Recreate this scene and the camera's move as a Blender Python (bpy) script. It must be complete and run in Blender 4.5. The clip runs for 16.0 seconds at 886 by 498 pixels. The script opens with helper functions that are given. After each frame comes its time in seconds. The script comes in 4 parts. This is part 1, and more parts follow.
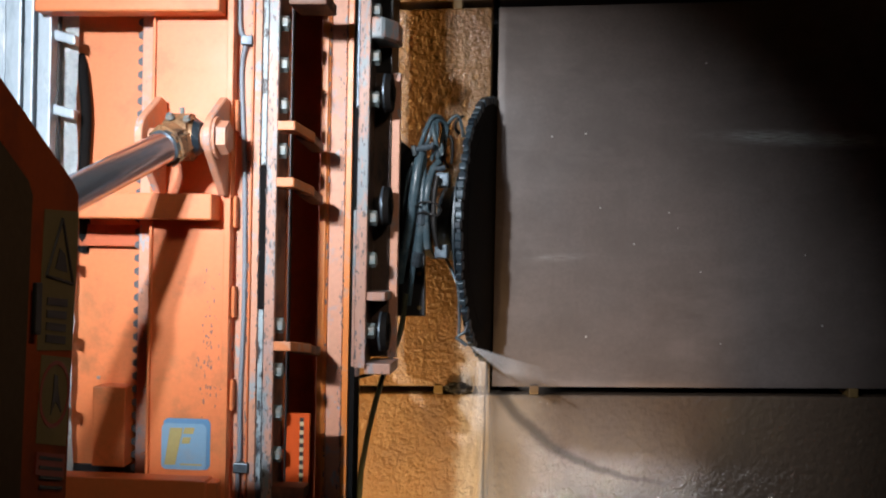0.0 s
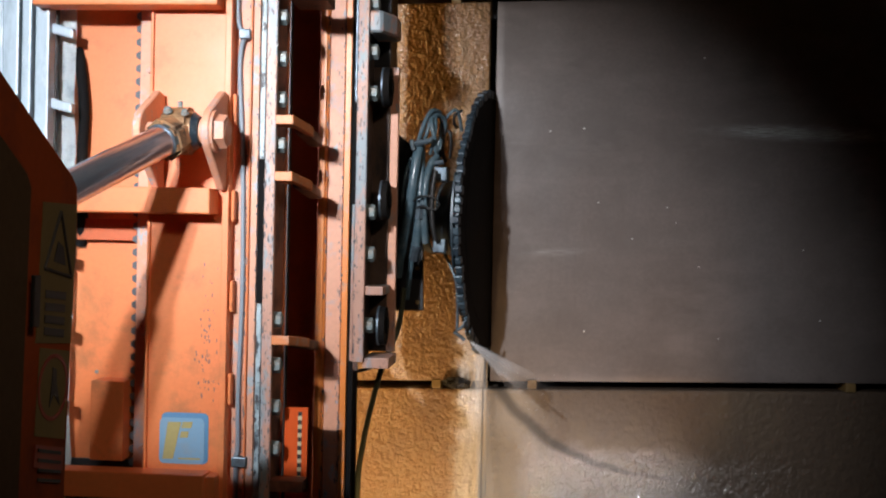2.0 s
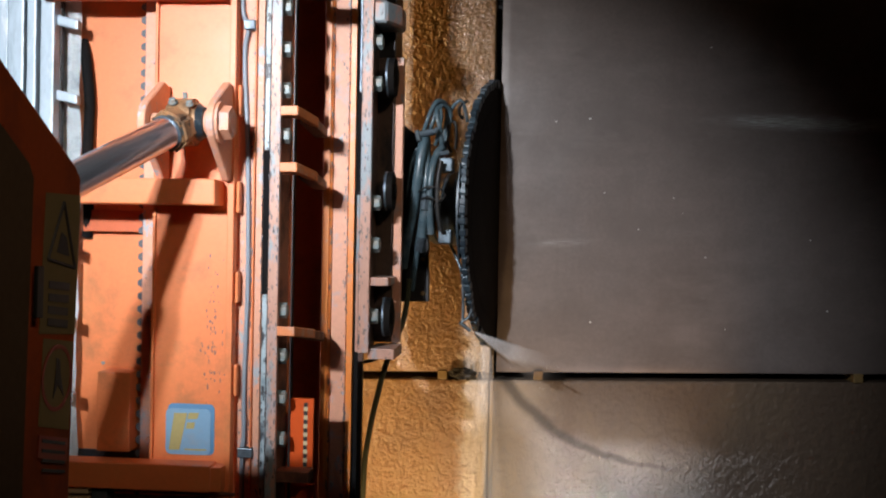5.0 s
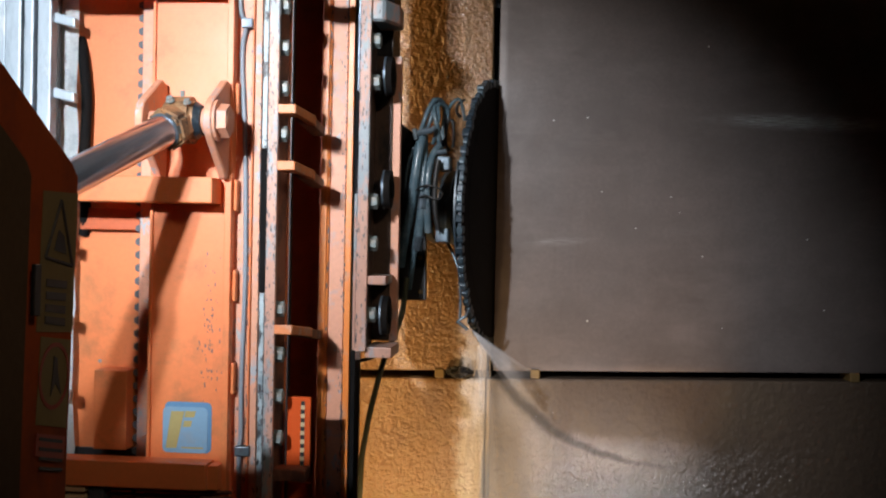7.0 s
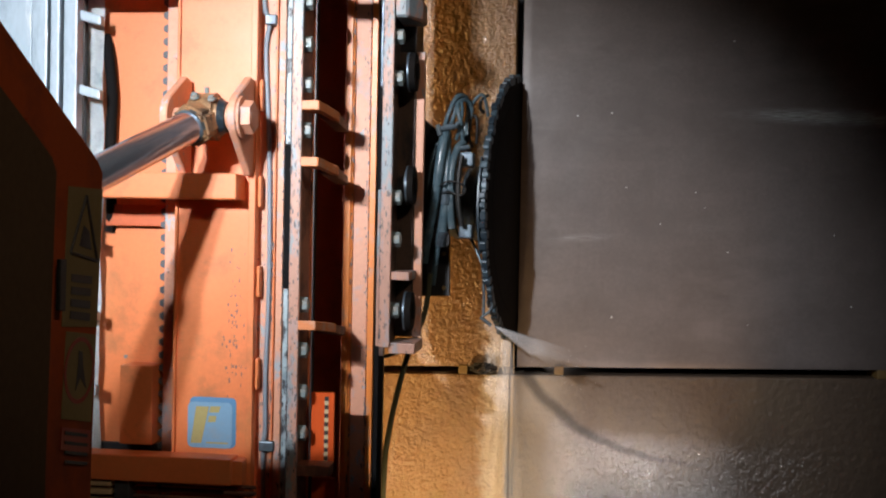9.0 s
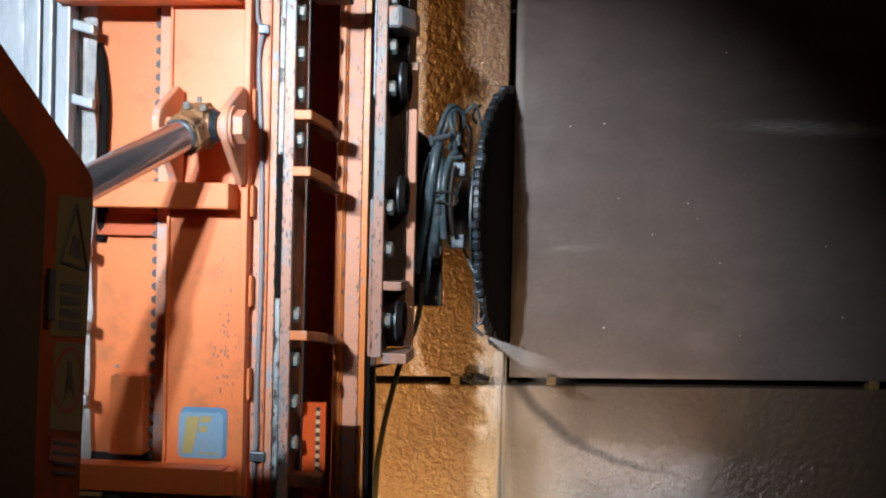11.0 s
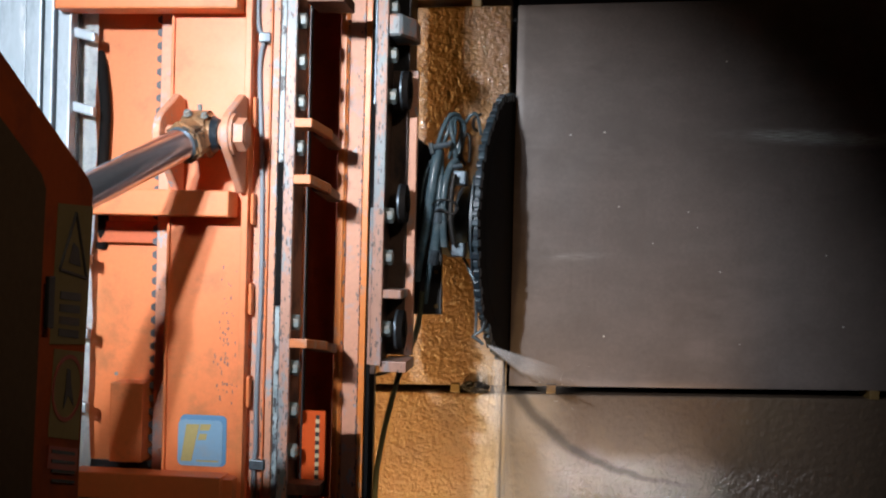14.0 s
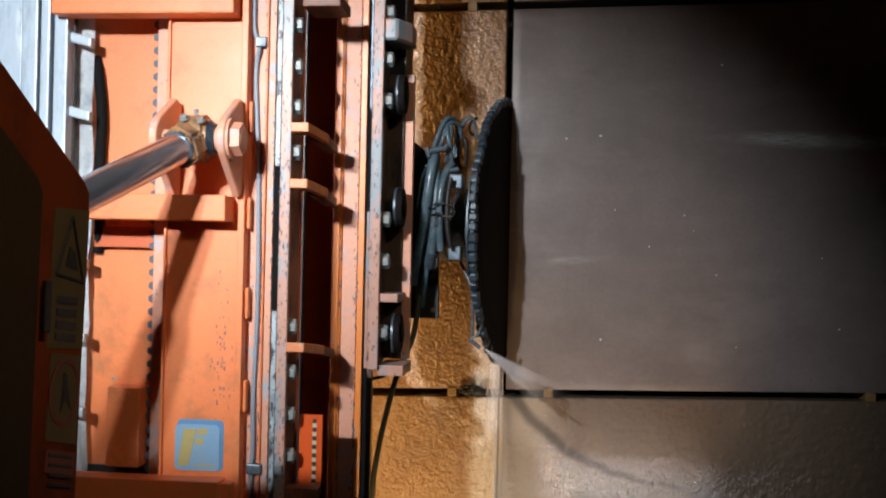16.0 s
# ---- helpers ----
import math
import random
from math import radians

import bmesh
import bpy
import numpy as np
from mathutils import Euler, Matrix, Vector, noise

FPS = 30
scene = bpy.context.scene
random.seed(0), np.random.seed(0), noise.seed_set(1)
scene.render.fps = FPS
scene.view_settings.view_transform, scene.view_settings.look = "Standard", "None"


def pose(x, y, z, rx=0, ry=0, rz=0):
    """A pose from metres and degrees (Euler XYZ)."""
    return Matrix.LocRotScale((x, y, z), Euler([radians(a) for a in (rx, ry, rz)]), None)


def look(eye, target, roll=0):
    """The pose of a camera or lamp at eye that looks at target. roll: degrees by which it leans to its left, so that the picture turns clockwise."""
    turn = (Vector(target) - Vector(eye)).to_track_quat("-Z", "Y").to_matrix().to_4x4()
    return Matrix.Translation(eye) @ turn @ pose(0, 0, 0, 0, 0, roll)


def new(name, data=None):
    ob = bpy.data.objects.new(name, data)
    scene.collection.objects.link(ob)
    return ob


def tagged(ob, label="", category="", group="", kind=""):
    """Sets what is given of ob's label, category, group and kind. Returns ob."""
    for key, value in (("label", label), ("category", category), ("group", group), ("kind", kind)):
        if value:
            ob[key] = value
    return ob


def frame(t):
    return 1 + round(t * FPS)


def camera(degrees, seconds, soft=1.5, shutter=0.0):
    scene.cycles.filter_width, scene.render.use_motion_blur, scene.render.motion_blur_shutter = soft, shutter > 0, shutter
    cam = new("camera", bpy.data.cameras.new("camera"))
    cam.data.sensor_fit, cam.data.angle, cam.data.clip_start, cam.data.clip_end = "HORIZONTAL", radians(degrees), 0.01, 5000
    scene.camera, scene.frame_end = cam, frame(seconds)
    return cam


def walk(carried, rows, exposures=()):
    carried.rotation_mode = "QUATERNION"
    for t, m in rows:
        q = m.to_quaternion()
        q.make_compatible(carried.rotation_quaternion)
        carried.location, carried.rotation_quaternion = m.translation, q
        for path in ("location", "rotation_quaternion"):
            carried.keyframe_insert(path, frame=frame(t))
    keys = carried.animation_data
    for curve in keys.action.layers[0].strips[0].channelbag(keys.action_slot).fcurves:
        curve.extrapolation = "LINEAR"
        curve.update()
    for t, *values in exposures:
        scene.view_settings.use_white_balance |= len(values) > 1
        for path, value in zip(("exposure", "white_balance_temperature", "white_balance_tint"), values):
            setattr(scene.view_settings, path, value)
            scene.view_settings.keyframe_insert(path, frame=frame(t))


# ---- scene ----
# The camera is held by hand at one place and only sways.
cam = camera(45.2, 16.0, soft=2.1)
PATH = [
    (0, -0.0000, 0.0000, 2.0000, 90.000, -1.100, 5.000),
    (0.5, -0.0050, 0.0052, 1.9993, 89.964, -1.229, 4.965),
    (1, 0.0014, -0.0008, 1.9995, 90.194, -1.207, 4.767),
    (1.5, -0.0017, 0.0010, 1.9978, 90.104, -1.289, 4.793),
    (2, -0.0029, 0.0005, 1.9946, 89.778, -1.165, 4.866),
    (2.5, 0.0015, 0.0003, 1.9972, 89.623, -1.263, 4.947),
    (3, 0.0014, 0.0053, 1.9941, 89.325, -1.293, 5.134),
    (3.5, 0.0067, 0.0090, 1.9912, 89.105, -1.373, 4.965),
    (4, 0.0068, 0.0087, 1.9919, 89.240, -1.239, 5.125),
    (6.5, 0.0067, 0.0068, 1.9898, 89.350, -1.003, 5.350),
    (7, 0.0053, 0.0067, 1.9917, 89.247, -1.159, 5.141),
    (7.5, 0.0133, -0.0028, 1.9890, 88.723, -0.593, 5.621),
    (8, 0.0083, 0.0103, 1.9902, 88.995, -0.891, 5.992),
    (8.5, 0.0142, 0.0069, 1.9888, 89.145, -0.998, 6.301),
    (9, 0.0095, 0.0101, 1.9883, 89.051, -1.116, 6.466),
    (11.5, 0.0146, 0.0139, 1.9886, 89.682, -1.321, 6.033),
    (12, 0.0132, 0.0115, 1.9910, 89.710, -1.414, 6.040),
    (12.5, 0.0144, 0.0082, 1.9900, 90.054, -1.394, 6.210),
    (13, 0.0175, 0.0056, 1.9907, 90.019, -1.483, 6.310),
    (13.5, 0.0154, 0.0088, 1.9904, 89.798, -1.472, 6.163),
    (14, 0.0180, 0.0140, 1.9913, 90.003, -1.400, 6.180),
    (14.5, 0.0184, 0.0128, 1.9914, 90.311, -1.412, 6.099),
    (15, 0.0187, 0.0102, 1.9902, 90.302, -1.460, 5.889),
    (15.5, 0.0178, 0.0074, 1.9907, 90.293, -1.468, 5.932),
    (16, 0.0199, 0.0094, 1.9883, 90.251, -1.235, 6.014),
]
walk(cam, [(t, pose(x, y, z, rx, ry, rz)) for t, x, y, z, rx, ry, rz in PATH], [(0.0, 0.0), (16.0, 0.0)])

# ---- light: a work lamp high behind the camera, a sodium lamp beside the wall, unseen low lamps, added fills, a dark hall ----
world = bpy.data.worlds.new("dark_hall")
world.use_nodes = True
world.node_tree.nodes["Background"].inputs[0].default_value = (0.72, 0.62, 0.55, 1)
world.node_tree.nodes["Background"].inputs[1].default_value = 0.034
scene.world = world


def spot(name, eye, target, watts, colour, degrees, blend, radius):
    data = bpy.data.lights.new(name, "SPOT")
    data.energy, data.color, data.spot_size, data.spot_blend, data.shadow_soft_size = watts, colour, radians(degrees), blend, radius
    ob = new(name, data)
    ob.matrix_world = look(eye, target)
    return ob


spot("work_lamp", (-1.8, -1.5, 3.6), (-1.84, 3.9, 2.66), 1750, (0.93, 0.95, 1.0), 33, 1.0, 0.09)
spot("flood_lamp", (-2.08, -1.5, 3.75), (-0.4, 4.6, 1.55), 1180, (0.94, 0.95, 1.0), 32.5, 1.0, 0.08)
# Three unseen lamps, guessed from warm light and glints low on the wall.
spot("floor_lamp", (0.7, 1.8, 0.42), (0.2, 4.6, 0.86), 230, (0.84, 0.91, 1.0), 25, 1.0, 0.05)
spot("low_warm_lamp", (-0.5, 3.6, 0.35), (-0.5, 4.6, 0.98), 64, (1.0, 0.64, 0.3), 76, 1.0, 0.03)
spot("low_right_lamp", (0.75, 3.5, 0.4), (0.22, 4.6, 1.6), 46, (1.0, 0.62, 0.36), 52, 1.0, 0.04)
# Added fills, no seen source: one lifts cover and mast shade, one the webs.
spot("shade_fill_lamp", (3.6, -2.5, 6.1), (-2.3, 3.9, 1.5), 215, (1.0, 0.78, 0.55), 22, 0.8, 0.15)
spot("web_fill_lamp", (3.75, -2.5, 6.1), (-0.95, 3.85, 2.1), 320, (1.0, 0.82, 0.66), 14, 0.9, 0.15)
tube = bpy.data.lights.new("sodium_tube", "AREA")
tube.shape, tube.size, tube.size_y, tube.energy, tube.color = "RECTANGLE", 0.16, 2.4, 16, (1.0, 0.6, 0.22)
new("sodium_tube", tube).matrix_world = look((-1.3, 4.35, 2.2), (-0.4, 4.58, 2.2))


# ---- materials ----
def material(name, colour, rough=0.5, metal=0.0, vary=0.25, stain=None, stain_scale=3.0, stain_amount=0.5,
             grain_scale=60.0, bump=0.2, bump_scale=80.0, bump_distance=0.002, rough_vary=0.15, stretch=(1, 1, 1), gloss=0.5, film=0.0, film_rough=0.22):
    """A painted, metal or mineral surface: fine grain, broad stains, uneven gloss and a small relief."""
    m = bpy.data.materials.new(name)
    m.use_nodes = True
    n, l = m.node_tree.nodes, m.node_tree.links
    b = n["Principled BSDF"]
    co = n.new("ShaderNodeTexCoord")
    mp = n.new("ShaderNodeMapping")
    mp.inputs["Scale"].default_value = stretch
    l.new(co.outputs["Object"], mp.inputs[0])
    g = n.new("ShaderNodeTexNoise")
    g.inputs["Scale"].default_value, g.inputs["Detail"].default_value = grain_scale, 6
    l.new(mp.outputs[0], g.inputs["Vector"])
    mix = n.new("ShaderNodeMix")
    mix.data_type = "RGBA"
    dark = tuple(c * (1 - vary) for c in colour)
    light = tuple(min(1, c * (1 + vary)) for c in colour)
    mix.inputs[6].default_value, mix.inputs[7].default_value = (*dark, 1), (*light, 1)
    l.new(g.outputs["Fac"], mix.inputs[0])
    out = mix.outputs[2]
    s = n.new("ShaderNodeTexNoise")
    s.inputs["Scale"].default_value, s.inputs["Detail"].default_value, s.inputs["Roughness"].default_value = stain_scale, 8, 0.65
    l.new(mp.outputs[0], s.inputs["Vector"])
    if stain:
        ramp = n.new("ShaderNodeMapRange")
        ramp.inputs[1].default_value, ramp.inputs[2].default_value = 0.62 - 0.25 * stain_amount, 0.72 - 0.1 * stain_amount
        l.new(s.outputs["Fac"], ramp.inputs[0])
        mix2 = n.new("ShaderNodeMix")
        mix2.data_type = "RGBA"
        mix2.inputs[7].default_value = (*stain, 1)
        l.new(ramp.outputs[0], mix2.inputs[0])
        l.new(out, mix2.inputs[6])
        out = mix2.outputs[2]
    l.new(out, b.inputs["Base Color"])
    rr = n.new("ShaderNodeMapRange")
    rr.inputs[3].default_value, rr.inputs[4].default_value = max(0.03, rough - rough_vary), min(1, rough + rough_vary)
    l.new(s.outputs["Fac"], rr.inputs[0])
    l.new(rr.outputs[0], b.inputs["Roughness"])
    b.inputs["Metallic"].default_value = metal
    b.inputs["Specular IOR Level"].default_value = gloss
    if bump:
        bn = n.new("ShaderNodeTexNoise")
        bn.inputs["Scale"].default_value, bn.inputs["Detail"].default_value = bump_scale, 4
        l.new(mp.outputs[0], bn.inputs["Vector"])
        bp = n.new("ShaderNodeBump")
        bp.inputs["Strength"].default_value, bp.inputs["Distance"].default_value = bump, bump_distance
        l.new(bn.outputs["Fac"], bp.inputs["Height"])
        l.new(bp.outputs[0], b.inputs["Normal"])
        if film:
            b.inputs["Coat Weight"].default_value, b.inputs["Coat Roughness"].default_value, b.inputs["Coat IOR"].default_value = film, film_rough, 1.6
            l.new(bp.outputs[0], b.inputs["Coat Normal"])
    return m


ORANGE = material("orange_paint", (0.76, 0.22, 0.074), 0.42, vary=0.1, stain=(0.5, 0.17, 0.06), stain_scale=5, stain_amount=0.35, bump=0.08)
WORN = material("worn_orange_paint", (0.68, 0.33, 0.21), 0.5, vary=0.14, stain=(0.42, 0.36, 0.36), stain_scale=9, stain_amount=0.3, bump=0.15)
# Orange darkened to hold the shade in the recess and under the beam.
SHADE_ORANGE = material("shaded_orange_paint", (0.55, 0.11, 0.028), 0.5, vary=0.12, stain=(0.3, 0.08, 0.03), stain_amount=0.4, bump=0.1)
RED_PLATE = material("red_orange_plate", (0.7, 0.1, 0.015), 0.6, gloss=0.2, vary=0.08, bump=0.05)
TAB = material("orange_tab_paint", (0.72, 0.25, 0.09), 0.45, vary=0.15, stain=(0.6, 0.42, 0.34), stain_scale=16, stain_amount=0.4, bump=0.12)
RAIL = material("bright_orange_rail_paint", (0.82, 0.25, 0.045), 0.38, vary=0.1, stain=(0.55, 0.3, 0.2), stain_scale=11, stain_amount=0.3, bump=0.1)
# Shade on the carriage's right-facing web and back plate is put into this brown.
SHADE_STEEL = material("shaded_dark_steel", (0.1, 0.062, 0.045), 0.4, vary=0.35, stain=(0.025, 0.02, 0.02), stain_scale=9, stain_amount=0.5, bump=0.2)
EDGE = material("bare_worn_edge", (0.52, 0.29, 0.215), 0.45, vary=0.2, stain=(0.36, 0.34, 0.37), stain_scale=16, stain_amount=0.42, bump=0.15, stretch=(1, 1, 0.3))
# Column web and tab ends: their shade is put into this brown.
WEB = material("shaded_brown_paint", (0.22, 0.1, 0.065), 0.55, vary=0.3, stain=(0.05, 0.03, 0.03), stain_scale=8, stain_amount=0.6, bump=0.2)
# Black parts, and the shade put into plates that close dark gaps.
DULL_BLACK = material("black_parts_and_gaps", (0.02, 0.02, 0.022), 0.4, vary=0.4, bump=0.4, bump_scale=50)
GREY_STEEL = material("wet_grey_steel", (0.15, 0.2, 0.24), 0.4, 0.7, vary=0.3, stain=(0.08, 0.1, 0.12), stain_scale=12, stain_amount=0.6, bump=0.35, bump_scale=120)
ZINC = material("zinc_bolt", (0.2, 0.255, 0.265), 0.45, 0.1, gloss=0.35, vary=0.15, stain=(0.35, 0.3, 0.25), stain_scale=25, stain_amount=0.4, bump=0.1)
ALUMINIUM = material("aluminium", (0.42, 0.52, 0.6), 0.42, 0.15, vary=0.12, stain=(0.22, 0.29, 0.35), stain_scale=10, stain_amount=0.5, bump=0.1, stretch=(1, 1, 0.25))
CHROME = material("chrome_rod", (0.7, 0.74, 0.82), 0.2, 0.95, vary=0.06, bump=0.03, rough_vary=0.08)
BRONZE = material("dirty_cylinder_eye", (0.42, 0.24, 0.12), 0.45, 0.35, vary=0.3, stain=(0.1, 0.07, 0.05), stain_scale=14, stain_amount=0.6, bump=0.4)
RUBBER = material("grey_hose_rubber", (0.07, 0.115, 0.14), 0.3, vary=0.35, stain=(0.17, 0.21, 0.23), stain_scale=18, stain_amount=0.4, bump=0.2)
BLACK = material("black_rubber", (0.015, 0.015, 0.015), 0.5, vary=0.3, bump=0.2)
GREEN_HOSE = material("olive_hose", (0.08, 0.085, 0.05), 0.4, vary=0.2, bump=0.1)
# Near black: shade on the disc's face and in gaps is in the colour.
NEAR_BLACK = material("near_black_shade", (0.006, 0.006, 0.0065), 0.85, 0.0, gloss=0.15, vary=0.35, stain=(0.012, 0.01, 0.009), stain_scale=5, bump=0.2)
TOOTH = material("wet_tooth_steel", (0.022, 0.036, 0.05), 0.36, 0.2, vary=0.6, stain=(0.1, 0.14, 0.17), stain_scale=22, stain_amount=0.3, bump=0.5, bump_scale=90)
BLUE = material("blue_sticker", (0.2, 0.38, 0.56), 0.5, vary=0.08, stain=(0.24, 0.36, 0.48), stain_scale=12, stain_amount=0.4, bump=0.05)
BLUE_DARK = material("dark_blue_sticker_edge", (0.1, 0.26, 0.46), 0.5, vary=0.1, bump=0.05)
YELLOW = material("faded_yellow_print", (0.42, 0.36, 0.14), 0.55, vary=0.1, bump=0.05)
CREAM = material("cream_sticker", (0.3, 0.22, 0.1), 0.75, vary=0.1, stain=(0.35, 0.26, 0.12), bump=0.05, gloss=0.12)
INK = material("black_ink", (0.03, 0.025, 0.02), 0.5, vary=0.1, bump=0)
RED_INK = material("red_ink", (0.4, 0.05, 0.02), 0.5, vary=0.1, bump=0)
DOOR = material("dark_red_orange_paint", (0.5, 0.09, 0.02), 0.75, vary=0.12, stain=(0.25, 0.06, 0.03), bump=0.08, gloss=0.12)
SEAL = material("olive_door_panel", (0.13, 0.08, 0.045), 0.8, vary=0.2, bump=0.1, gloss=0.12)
WALL_ROUGH = material("wet_rough_stone", (0.3, 0.165, 0.062), 0.3, film=1.0, film_rough=0.09, gloss=0.7, vary=0.25, stain=(0.23, 0.125, 0.055), stain_scale=4, stain_amount=0.5, bump=1.0, bump_scale=70, bump_distance=0.010, rough_vary=0.08)
WALL_SMOOTH = material("damp_concrete", (0.186, 0.158, 0.147), 0.42, vary=0.22, stain=(0.145, 0.122, 0.112), stain_scale=2.6, stain_amount=0.75, bump=0.25, bump_scale=22, bump_distance=0.004)
WALL_WET = material("running_wet_concrete", (0.125, 0.092, 0.068), 0.34, film=1.0, film_rough=0.07, gloss=1.0, rough_vary=0.08, vary=0.2, stain=(0.15, 0.11, 0.075), stain_scale=3, stain_amount=0.5, bump=1.0, bump_scale=80, bump_distance=0.009, stretch=(1, 1, 0.75))


def add_dark_trail(m, colour, x0, low, drop, length, width):
    """A dark trail that sinks away from the cut along a falling curve."""
    n, l = m.node_tree.nodes, m.node_tree.links

    def calc(op, a, b=None):
        k = n.new("ShaderNodeMath")
        k.operation = op
        for i, v in enumerate((a, b)):
            if v is None:
                continue
            if isinstance(v, (int, float)):
                k.inputs[i].default_value = v
            else:
                l.new(v, k.inputs[i])
        return k.outputs[0]

    co, sep, no = n.new("ShaderNodeTexCoord"), n.new("ShaderNodeSeparateXYZ"), n.new("ShaderNodeTexNoise")
    no.inputs["Scale"].default_value = 14
    l.new(co.outputs["Object"], sep.inputs[0]), l.new(co.outputs["Object"], no.inputs["Vector"])
    x = calc("SUBTRACT", sep.outputs[0], x0)
    fall = calc("EXPONENT", calc("DIVIDE", x, -length))
    line = calc("ADD", calc("MULTIPLY", fall, drop), low)
    wobble = calc("MULTIPLY", calc("SUBTRACT", no.outputs["Fac"], 0.5), 0.03)
    away = calc("ABSOLUTE", calc("ADD", calc("SUBTRACT", sep.outputs[2], line), wobble))
    wide = calc("ADD", calc("MULTIPLY", fall, width), 0.008)
    ra = n.new("ShaderNodeMapRange")
    ra.interpolation_type = "SMOOTHSTEP"
    ra.inputs[1].default_value, ra.inputs[2].default_value, ra.inputs[3].default_value, ra.inputs[4].default_value = 0.2, 1.5, 0.7, 0.0
    l.new(calc("DIVIDE", away, wide), ra.inputs[0])
    end = n.new("ShaderNodeMapRange")
    end.interpolation_type = "SMOOTHSTEP"
    end.inputs[1].default_value, end.inputs[2].default_value, end.inputs[3].default_value, end.inputs[4].default_value = 0.45, 0.85, 1.0, 0.0
    l.new(x, end.inputs[0])
    b = n["Principled BSDF"]
    old = b.inputs["Base Color"].links[0].from_socket
    mix = n.new("ShaderNodeMix")
    mix.data_type = "RGBA"
    mix.inputs[7].default_value = (*colour, 1)
    mask = calc("MULTIPLY", ra.outputs[0], end.outputs[0])
    l.new(mask, mix.inputs[0])
    # water runs below the trail and spreads: glossy and rippled there, only damp elsewhere
    def ramp(v, a, z):
        r = n.new("ShaderNodeMapRange")
        r.interpolation_type = "SMOOTHSTEP"
        r.inputs[1].default_value, r.inputs[2].default_value = a, z
        l.new(v, r.inputs[0])
        return r.outputs[0]

    patch = n.new("ShaderNodeTexNoise")
    patch.inputs["Scale"].default_value, patch.inputs["Detail"].default_value = 7, 5
    l.new(co.outputs["Object"], patch.inputs["Vector"])
    depth = calc("ADD", calc("SUBTRACT", calc("MAXIMUM", line, 1.13), sep.outputs[2]), calc("MULTIPLY", calc("SUBTRACT", patch.outputs["Fac"], 0.5), 0.15))
    wet = calc("MULTIPLY", ramp(depth, -0.04, 0.09), calc("MULTIPLY", ramp(x, 0.03, 0.2), calc("SUBTRACT", 1.0, ramp(x, 0.95, 1.4))))
    wet = calc("MULTIPLY", wet, calc("SUBTRACT", 1.0, mask))
    l.new(calc("ADD", calc("MULTIPLY", wet, 0.95), 0.02), b.inputs["Coat Weight"])
    l.new(calc("ADD", calc("MULTIPLY", wet, 0.85), 0.12), b.inputs["Specular IOR Level"])
    relief = b.inputs["Normal"].links[0].from_node
    l.new(calc("ADD", calc("MULTIPLY", wet, 0.5), 0.5), relief.inputs["Strength"])
    l.new(old, mix.inputs[6]), l.new(mix.outputs[2], b.inputs["Base Color"])


def add_scrape(m, colour, xa, xb, z0, slope, width, strength):
    """A faint scrape along a slanting line, broken up along its length."""
    n, l = m.node_tree.nodes, m.node_tree.links
    co, mp, rot, no = n.new("ShaderNodeTexCoord"), n.new("ShaderNodeMapping"), n.new("ShaderNodeMapping"), n.new("ShaderNodeTexNoise")
    rot.inputs["Scale"].default_value = (3, 1, 90)
    mp.vector_type = "TEXTURE"
    mp.inputs["Location"].default_value = ((xa + xb) / 2, 0, z0)
    mp.inputs["Rotation"].default_value = (0, -math.atan(slope), 0)
    mp.inputs["Scale"].default_value = ((xb - xa) / 2, 10, width)
    l.new(co.outputs["Object"], mp.inputs[0]), l.new(co.outputs["Object"], rot.inputs[0]), l.new(rot.outputs[0], no.inputs["Vector"])
    g = n.new("ShaderNodeTexGradient")
    g.gradient_type = "QUADRATIC_SPHERE"
    l.new(mp.outputs[0], g.inputs[0])
    ra = n.new("ShaderNodeMapRange")
    ra.inputs[1].default_value, ra.inputs[2].default_value, ra.inputs[4].default_value = 0.35, 0.75, strength
    l.new(no.outputs["Fac"], ra.inputs[0])
    mul = n.new("ShaderNodeMath")
    mul.operation = "MULTIPLY"
    l.new(g.outputs["Fac"], mul.inputs[0]), l.new(ra.outputs[0], mul.inputs[1])
    b = n["Principled BSDF"]
    old = b.inputs["Base Color"].links[0].from_socket
    mix = n.new("ShaderNodeMix")
    mix.data_type = "RGBA"
    mix.inputs[7].default_value = (*colour, 1)
    l.new(mul.outputs[0], mix.inputs[0]), l.new(old, mix.inputs[6]), l.new(mix.outputs[2], b.inputs["Base Color"])


add_scrape(WALL_SMOOTH, (0.62, 0.68, 0.66), 0.521, 1.796, 2.499 - 0.006, -0.028, 0.055, 6.0)
add_scrape(WALL_SMOOTH, (0.5, 0.52, 0.5), -0.142, 0.317, 1.973, 0.06, 0.03, 2.0)
add_scrape(WALL_SMOOTH, (0.34, 0.32, 0.3), 0.062, 0.824, 2.718, 0.12, 0.06, 0.9)
add_scrape(WALL_SMOOTH, (0.34, 0.32, 0.3), 0.316, 0.908, 2.027, 0.02, 0.05, 0.8)
add_scrape(WALL_SMOOTH, (0.09, 0.075, 0.06), 0.250, 1.123, 1.505, 0.02, 0.09, 0.9)


